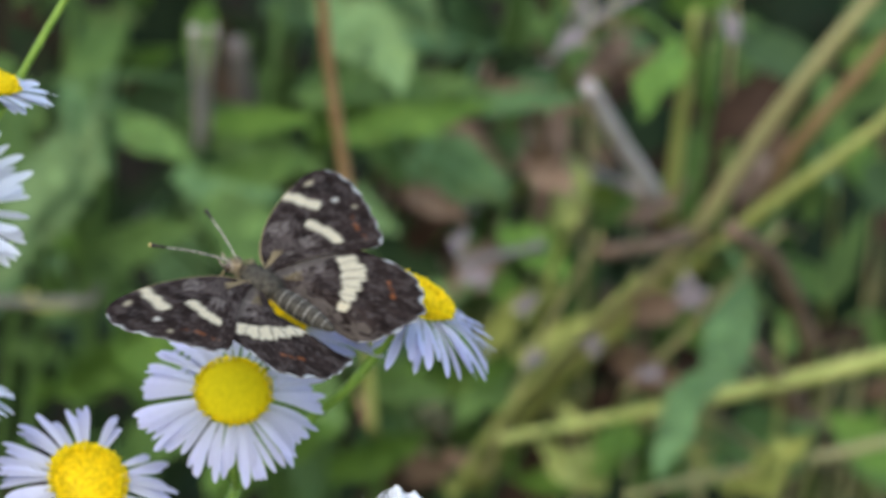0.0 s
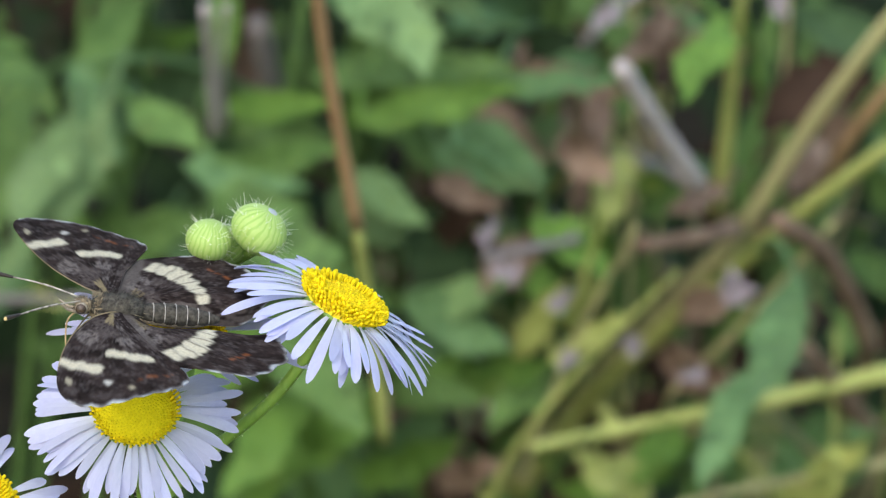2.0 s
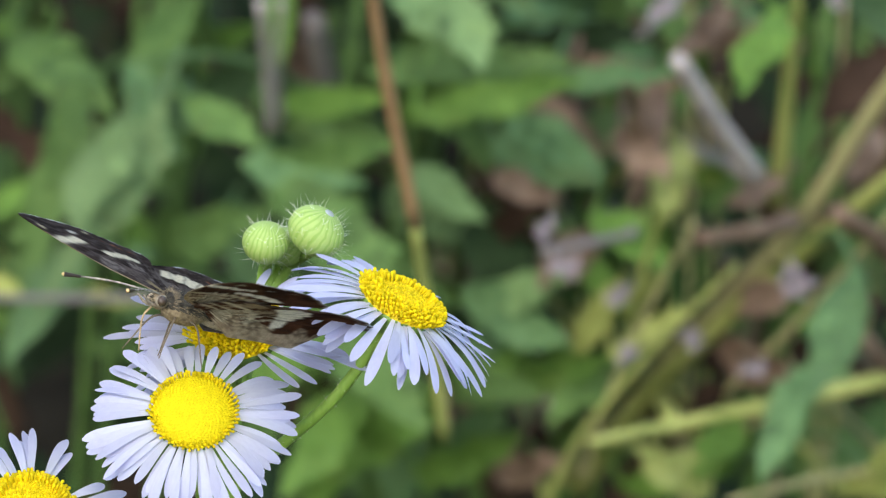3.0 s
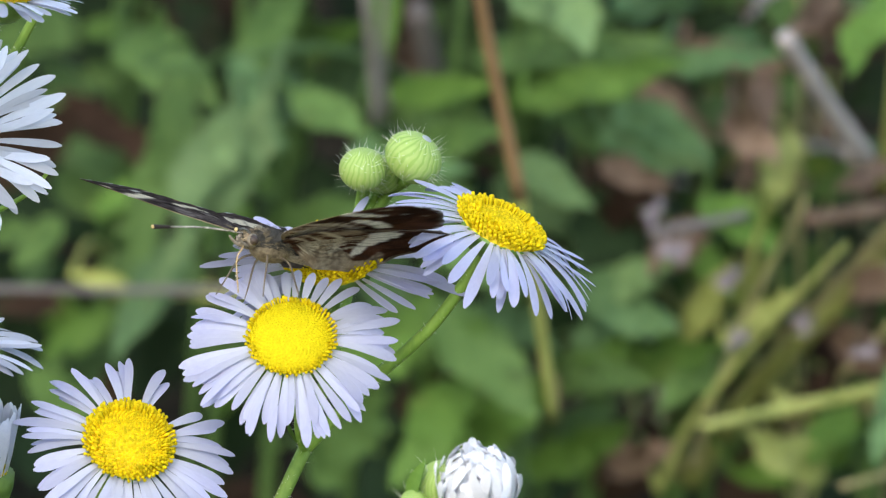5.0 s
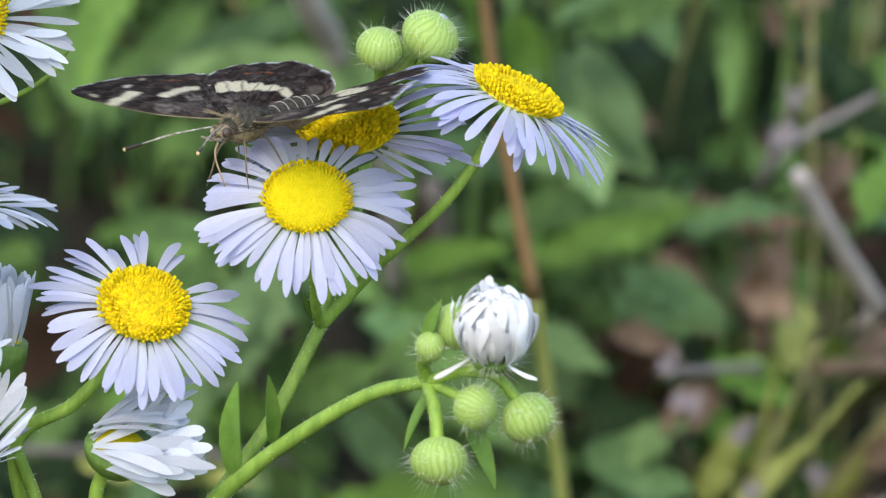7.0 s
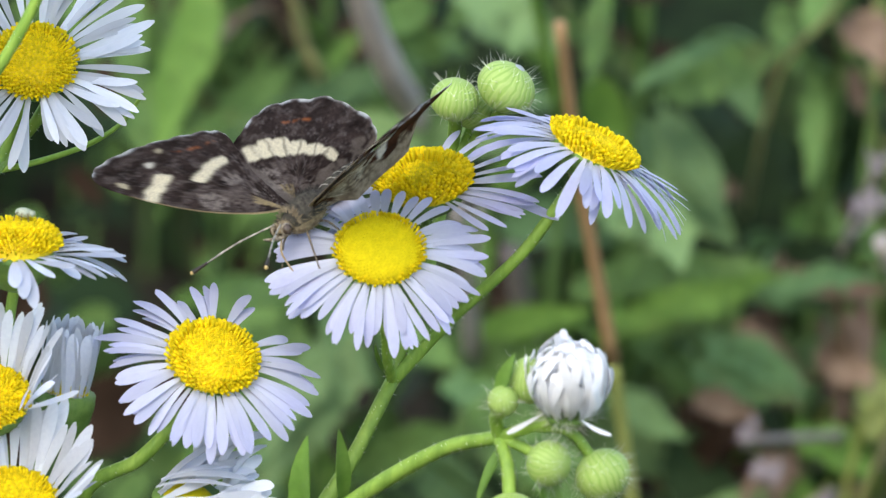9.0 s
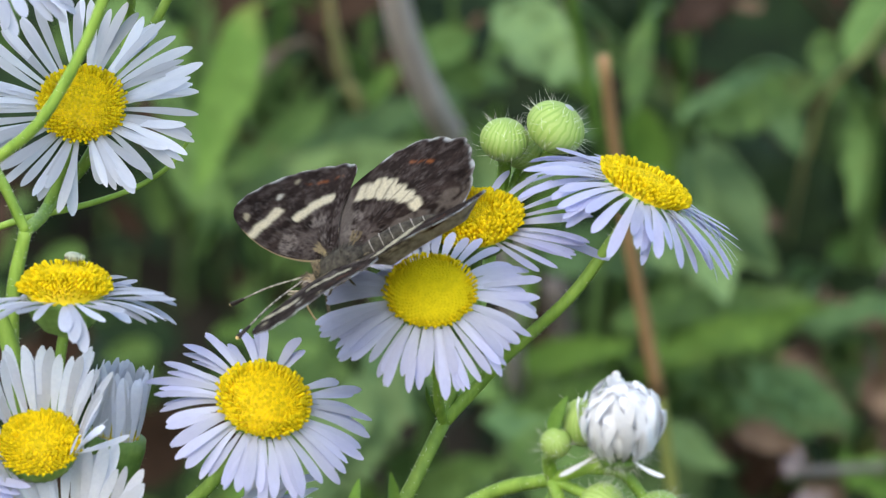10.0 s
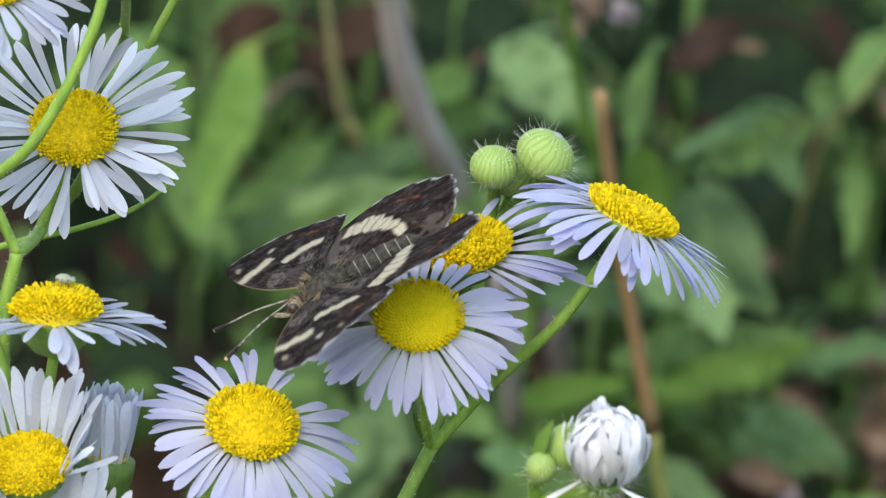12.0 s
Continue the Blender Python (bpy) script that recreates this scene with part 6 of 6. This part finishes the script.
def wilted_head(p, at, axis, seed):
    """A fading flower: rays curled in over a dull disc."""
    rnd = random.Random(seed)
    head = involucre(0.0030, 0.0030, seed, p)
    head.matrix_basis = Matrix.Translation(Vector(at) - Vector(axis).normalized() * 0.0008 - p.location) @ frame_on(axis).to_4x4()
    tagged(head, "wilting flower with limp white rays")
    bm = bmesh.new()
    add_ball(bm, Vector((0, 0, -0.0004)), 0.0022, 0.0022, 0.0011, 8, 20)
    part("disc", bm, DISC_GREEN, head)
    # limp rays combed over to one side, the front ones lying across the cup
    ms = [petal_mesh("petal", 0.0074 * rnd.uniform(0.8, 1.12), 0.00108, rnd.uniform(28, 56), rnd.uniform(-14, 14), rnd.uniform(-0.4, 0.4), PETAL_BUD, 0.0002, 300 + seed + k) for k in range(12)]
    for k in range(54):
        a = 360 * k / 54 + rnd.uniform(-5, 5)
        r = rnd.uniform(0.0026, 0.0032)
        right_side = math.cos(radians(a)) > 0.3
        heading = rnd.uniform(-42, 30) if not right_side else a * 0.6 + rnd.uniform(-40, 40) if a < 180 else (a - 360) * 0.6 + rnd.uniform(-30, 30)
        q = new("petal", ms[rnd.randrange(12)])
        q.parent = head
        q.matrix_basis = pose(r * math.cos(radians(a)), r * math.sin(radians(a)), rnd.uniform(-0.0009, 0.0008), 0, 0, heading) @ pose(0, 0, 0, rnd.uniform(10, 60) if math.sin(radians(a)) < 0 else rnd.uniform(-30, 20), 0, 0)
        q.scale = (0.62, 1, 1) if right_side else (1, 1, 1)


def fleabane_side():
    p = thing("fleabane", (-0.045, 0.012, 0.0), "tall daisy fleabane with crowded white flowers", "flower", "fleabane plants")
    heads = {
        5: ((-0.0310, 0.0150, 0.4583), leaning(30, 0), dict(radius=0.0099, disc_r=0.0033, pitch=(14, 4), count=70, seed=5, width=0.00098, dome=0.0015, gaps=((300, 312), (128, 140)), spread=8, extra=((120, 0.0066, -4, -30), (140, 0.0042, 6, -34)), material=PETAL_BUD)),
        6: ((-0.0286, -0.0025, 0.4478), leaning(77, 0), dict(radius=0.0090, disc_r=0.0031, pitch=(0, -22), count=42, seed=6, dome=0.0023, tall=1.4, open_share=0.5, spread=15, cup=0.0034, gaps=((42, 132),), material=PETAL_FRESH, extra=((48, 0.0040, 0, -25), (60, 0.0026, -5, -40), (71, 0.0016, -10, -40), (82, 0.0013, -20, -40), (94, 0.0013, -10, -30), (106, 0.0016, -25, -60), (116, 0.0026, -10, -40), (127, 0.0045, 0, -20)))),
        7: ((-0.0294, -0.0060, 0.4358), leaning(45, -4), dict(radius=0.0096, disc_r=0.0031, pitch=(66, 58), count=58, seed=7, material=PETAL_BUD, spread=9, open_share=0.5, gaps=((20, 128),), rim=1.0, extra=((150, 0.0055, 30, 36),))),
        8: ((-0.0242, 0.0010, 0.4355), leaning(76, 9), dict(radius=0.0078, disc_r=0.0017, pitch=(82, 93), width=0.0009, cup_r=0.0026, count=40, seed=8, tall=0.3, open_share=0.0, dome=0.0008, material=PETAL_BUD, spread=5, cup=0.0054, rim=1.08)),
        9: ((-0.0262, -0.0090, 0.4286), leaning(48, 5), dict(radius=0.0100, disc_r=0.0032, pitch=(60, 46), count=56, seed=9, material=PETAL_BUD, spread=12)),
        11: ((-0.0371, 0.0030, 0.4731), leaning(52, 8), dict(radius=0.0090, pitch=(0, -18), count=50, seed=11, material=PETAL_FRESH)),
        12: ((-0.0385, -0.0080, 0.4339), leaning(50, 0), dict(radius=0.0094, pitch=(6, -10), count=50, seed=12)),
        13: ((-0.0258, 0.0060, 0.4753), leaning(80, 10), dict(radius=0.0066, disc_r=0.0026, pitch=(4, -10), count=44, seed=13, material=PETAL_FRESH)),
    }
    for k, (at, ax, opt) in heads.items():
        flower_head(p, at, ax, 30 * k, **opt)
    base = {k: under(at, ax) for k, (at, ax, _) in heads.items()}
    stem(p, [(-0.045, 0.012, 0.0), (-0.040, 0.006, 0.22), (-0.033, 0.001, 0.41), (-0.0323, 0.0, 0.4368), (-0.0356, 0.001, 0.4466), (-0.0373, 0.002, 0.4574)], 0.0012, 0.00045, 41, hairs=0, name="main_stem")
    stem(p, [(-0.0373, 0.002, 0.4574), (-0.0385, 0.002, 0.4657), (-0.0375, 0.0035, 0.4690), base[11]], 0.0006, 0.0004, 42, hairs=120)
    n1 = (-0.0328, 0.0020, 0.4504)
    stem(p, [(-0.0328, 0.0, 0.4385), (-0.0334, 0.0015, 0.4450), n1], 0.0006, 0.0005, 43, hairs=120)
    stem(p, [n1, (-0.0336, 0.0160, 0.4483), base[5]], 0.00042, 0.0004, 44)
    stem(p, [n1, (-0.0345, 0.0020, 0.4535), (-0.0362, 0.0025, 0.4560)], 0.00042, 0.0004, 45)
    stem(p, [(-0.0371, -0.0020, 0.4542), (-0.0350, -0.0040, 0.4572), (-0.0305, -0.0060, 0.4623), (-0.0267, -0.0060, 0.4714), (-0.0255, -0.005, 0.480)], 0.00046, 0.00040, 46, hairs=200)
    stem(p, [(-0.0373, 0.002, 0.4500), (-0.0372, 0.0, 0.4525), (-0.0371, -0.0020, 0.4542)], 0.0005, 0.00052, 47)
    stem(p, [(-0.0335, 0.0210, 0.4485), (-0.0305, 0.0180, 0.4528), (-0.0291, 0.0240, 0.4578), (-0.0271, 0.0240, 0.4623), (-0.0256, 0.0240, 0.4657), (-0.0191, 0.0260, 0.4810)], 0.0005, 0.00034, 48, hairs=160)
    stem(p, [n1, (-0.0334, 0.0130, 0.4486), (-0.0335, 0.0210, 0.4485)], 0.0005, 0.0005, 49)
    stem(p, [(-0.0421, 0.0200, 0.4433), (-0.0365, 0.0200, 0.4461), (-0.0309, 0.0200, 0.4481), (-0.0267, 0.0200, 0.4501), (-0.0240, 0.0200, 0.4523), (-0.0226, 0.0200, 0.4546)], 0.00032, 0.00014, 71, hairs=0, name="tendril")
    stem(p, [(-0.0291, 0.0240, 0.4578), (-0.0288, 0.0240, 0.4642), base[13]], 0.0004, 0.00036, 74)
    stem_leaf(p, (-0.0365, -0.001, 0.4480), (-0.0340, -0.002, 0.4385), 0.0012, (-0.4, -1, 0.2), 0.05)
    bud(p, (-0.0387, -0.0020, 0.4649), (0.1, -0.1, 1), 0.0019, 1.1, 200, 72, tip=False)
    stem(p, [(-0.0369, 0.0000, 0.4537), (-0.0371, -0.0010, 0.4591), (-0.0374, -0.0020, 0.4630)], 0.0005, 0.00045, 73, hairs=80)
    for k in (6, 7, 8, 9, 12):
        stem(p, [(-0.0330, 0.001, 0.405 if k != 6 else 0.425), Vector((-0.0330, 0.001, 0.415)).lerp(base[k], 0.6) + Vector((0, 0.002, -0.003)), base[k]], 0.0005, 0.0004, 50 + k)
    stem(p, [(-0.0330, 0.001, 0.405), (-0.0217, -0.001, 0.4256), (-0.0195, -0.001, 0.4199), (-0.0200, 0.0, 0.41)][1:], 0.0005, 0.0005, 70)


def small_bug():
    """A pale speck of an insect on the domed disc."""
    at = Vector((-0.0283, -0.0014, 0.4494))
    bug = thing("small_insect", at, "tiny pale grey insect sitting on a flower disc", "insect")
    bm = bmesh.new()
    add_ball(bm, Vector((0, 0, 0.0003)), 0.0007, 0.0005, 0.0004, 8, 12)
    add_ball(bm, Vector((0.0007, 0, 0.0003)), 0.0003, 0.0003, 0.00025, 6, 10)
    part("body", bm, INSECT, bug)
    for s in (-1, 1):
        for k in (-1, 0, 1):
            bm = bmesh.new()
            add_tube(bm, [(0.0003 * k, s * 0.0003, 0.0003), (0.0005 * k, s * 0.0008, 0.0004), (0.0006 * k, s * 0.001, -0.0002)], 0.00005, 0.00003, 3, 5)
            part("leg", bm, LEG, bug)


ground()
undergrowth()
thicket()
meadow()
faded_blooms()
fleabane_main()
fleabane_side()
small_bug()
fly, wings = butterfly()

FLIGHT = [
    (0, (0.00163, -0.00108, 0.46164, 12.9, -7.6, 59.5), (6.5, 6.7, -8.3, -10.0)),
    (0.2, (0.00163, -0.00108, 0.46164, 12.0, -7.6, 59.0), (21.5, 23.0, -8.3, -12.0)),
    (0.3, (0.00163, -0.00108, 0.46164, 12.4, -7.6, 59.2), (23.0, 24.5, -8.3, -11.0)),
    (0.4, (0.00163, -0.00108, 0.46164, 12.7, -7.6, 59.4), (14.5, 15.0, -8.3, -10.5)),
    (0.5, (0.00163, -0.00108, 0.46164, 12.9, -7.6, 59.5), (6.5, 6.7, -8.3, -10.0)),
    (0.7, (0.00185, -0.00055, 0.46079, 11.0, -8.6, 58.0), (-4.2, -3.0, -7.1, -12.4)),
    (1, (0.00176, -0.00121, 0.46202, 14.2, -6.4, 60.6), (23.5, 24.5, -9.5, -9.2)),
    (1.2, (0.00119, -0.00081, 0.46126, 10.7, -9.3, 58.8), (15.0, 17.5, -8.9, -11.0)),
    (1.5, (-0.00074, -0.00157, 0.46087, 2.3, -11.9, 76.5), (25.5, 27.0, -12.1, -10.1)),
    (1.7, (-0.00254, -0.00069, 0.45924, -3.4, -15.9, 94.0), (32.2, 31.7, -1.3, -6.4)),
    (1.8, (-0.00278, -0.00151, 0.45810, 2.2, -13.6, 100.5), (25.0, 25.6, -5.5, -6.4)),
    (2, (-0.00217, 0.00370, 0.45702, 1.7, -1.6, 102.0), (0.2, 0.1, -2.9, -7.9)),
    (2.2, (-0.00252, 0.00407, 0.45663, 5.8, 6.7, 129.9), (37.1, 33.4, -18.4, -11.8)),
    (2.5, (-0.00237, 0.00401, 0.45720, 6.9, 11.2, 121.6), (12.5, 9.6, -10.0, -17.0)),
    (2.6, (-0.00225, 0.00412, 0.45716, 7.2, 12.0, 122.8), (10.0, 10.5, -9.8, -15.0)),
    (2.7, (-0.00175, 0.00443, 0.45691, 9.5, 16.3, 128.1), (33.0, 24.0, -8.1, -4.7)),
    (2.8, (-0.00160, 0.00410, 0.45716, 13.2, 15.0, 129.9), (53.0, 47.0, -7.4, -5.0)),
    (2.9, (-0.00146, 0.00377, 0.45742, 16.8, 13.6, 131.6), (40.0, 19.0, -6.7, -4.0)),
    (3, (-0.00132, 0.00344, 0.45767, 20.5, 12.3, 133.4), (16.0, 13.0, -6.0, -3.8)),
    (3.1, (-0.00101, 0.00353, 0.45792, 19.8, 10.4, 137.6), (10.0, 8.0, -6.1, -9.2)),
    (3.2, (-0.00071, 0.00362, 0.45816, 19.0, 8.6, 141.9), (21.5, 19.0, -6.2, -14.7)),
    (4.8, (-0.00200, 0.00406, 0.45669, 17.5, 15.7, 150.9), (26.0, 24.7, -10.3, -9.8)),
    (5, (-0.00211, 0.00314, 0.45660, 20.0, 15.6, 147.3), (16.5, 11.4, -11.8, -12.8)),
    (5.2, (-0.00249, 0.00423, 0.45637, 23.1, 17.9, 147.8), (-5.9, -4.1, -13.5, -11.1)),
    (5.5, (-0.00218, 0.00369, 0.45636, 18.6, 17.1, 146.0), (5.1, 5.0, -6.8, -11.3)),
    (5.7, (-0.00154, 0.00391, 0.45565, 17.2, 11.4, 149.4), (29.1, 26.9, -7.7, -10.9)),
    (6, (-0.00207, 0.00321, 0.45648, 15.5, 14.3, 146.0), (11.9, 9.1, -12.0, -15.1)),
    (6.2, (-0.00201, 0.00378, 0.45542, 13.1, 14.6, 148.1), (26.8, 26.3, -8.7, -13.4)),
    (6.5, (-0.00277, 0.00383, 0.45608, 12.0, 16.1, 141.0), (3.7, 2.4, -10.8, -14.0)),
    (6.7, (-0.00410, 0.00432, 0.45503, 4.2, 14.5, 140.7), (10.5, 10.0, -19.9, -15.6)),
    (8.3, (-0.00698, 0.00242, 0.45377, -26.3, 16.4, 137.1), (1.7, 1.7, -6.1, -8.6)),
    (8.5, (-0.00620, 0.00273, 0.45173, -25.7, 17.3, 137.9), (-9.0, -7.7, -7.6, -2.2)),
    (8.7, (-0.00581, 0.00264, 0.45226, -22.0, 16.4, 128.4), (17.1, 18.7, 4.4, 2.8)),
    (8.8, (-0.00665, 0.00292, 0.45105, -26.5, 17.3, 136.2), (32.5, 33.6, -10.4, -6.6)),
    (9, (-0.00627, 0.00227, 0.45191, -24.4, 17.8, 140.5), (27.1, 26.6, -9.1, -20.2)),
    (9.2, (-0.00632, 0.00282, 0.45184, -22.5, 15.4, 139.2), (-3.7, -4.7, -10.2, -10.7)),
    (9.5, (-0.00641, 0.00316, 0.45160, -23.6, 17.1, 138.4), (-0.8, -0.8, -8.3, -6.4)),
    (9.7, (-0.00705, 0.00263, 0.45106, -32.1, 10.1, 128.6), (41.1, 38.5, -9.9, -6.3)),
    (9.8, (-0.00729, 0.00292, 0.45113, -40.2, 4.9, 117.1), (55.6, 54.3, -14.8, -11.1)),
    (10, (-0.00736, 0.00297, 0.45047, -34.0, -1.0, 101.5), (14.5, 14.1, -5.5, -3.8)),
    (10.2, (-0.00722, 0.00259, 0.45052, -30.6, -0.0, 103.4), (-2.3, -1.8, -7.2, -5.5)),
    (10.3, (-0.00633, 0.00371, 0.45082, -31.6, -0.5, 101.2), (13.0, 12.5, -3.9, -4.6)),
    (10.5, (-0.00759, 0.00311, 0.44995, -43.6, -6.6, 97.9), (52.7, 55.2, -7.3, -12.1)),
    (10.7, (-0.00751, 0.00351, 0.45042, -37.1, -0.3, 100.5), (14.7, 15.4, -3.5, -6.9)),
    (11, (-0.00731, 0.00313, 0.45041, -35.0, 0.2, 103.4), (-1.1, -0.2, -2.6, -7.0)),
    (11.2, (-0.00616, 0.00304, 0.45011, -35.9, 0.7, 104.5), (32.4, 31.8, -5.1, -7.2)),
    (11.3, (-0.00724, 0.00306, 0.45035, -37.0, 1.5, 106.3), (33.2, 32.5, -7.9, -4.8)),
    (11.5, (-0.00730, 0.00293, 0.45052, -34.9, 0.8, 104.4), (9.6, 8.5, -3.2, -5.7)),
    (11.7, (-0.00648, 0.00373, 0.44994, -34.5, 1.3, 105.9), (-11.1, -10.7, -5.2, -9.1)),
    (12, (-0.00768, 0.00276, 0.45075, -34.5, 1.7, 104.3), (3.9, 4.1, -5.2, -8.1)),
]


def wing_rows(side, fore):
    rows = []
    for t, _, (dr, dl, sr, sl) in FLIGHT:
        lift, sweep = (dr, sr) if side > 0 else (dl, sl)
        rows.append((t, pose(0.0011 * side, 0, 0, 0, -side * lift, 0) @ pose(0, 0, 0, 0, 0, side * sweep if fore else 0)))
    return rows


def motions():
    walk(fly, [(t, pose(*p)) for t, p, _ in FLIGHT])
    for (fore, side), ob in wings.items():
        walk(ob, wing_rows(side, fore))


motions()
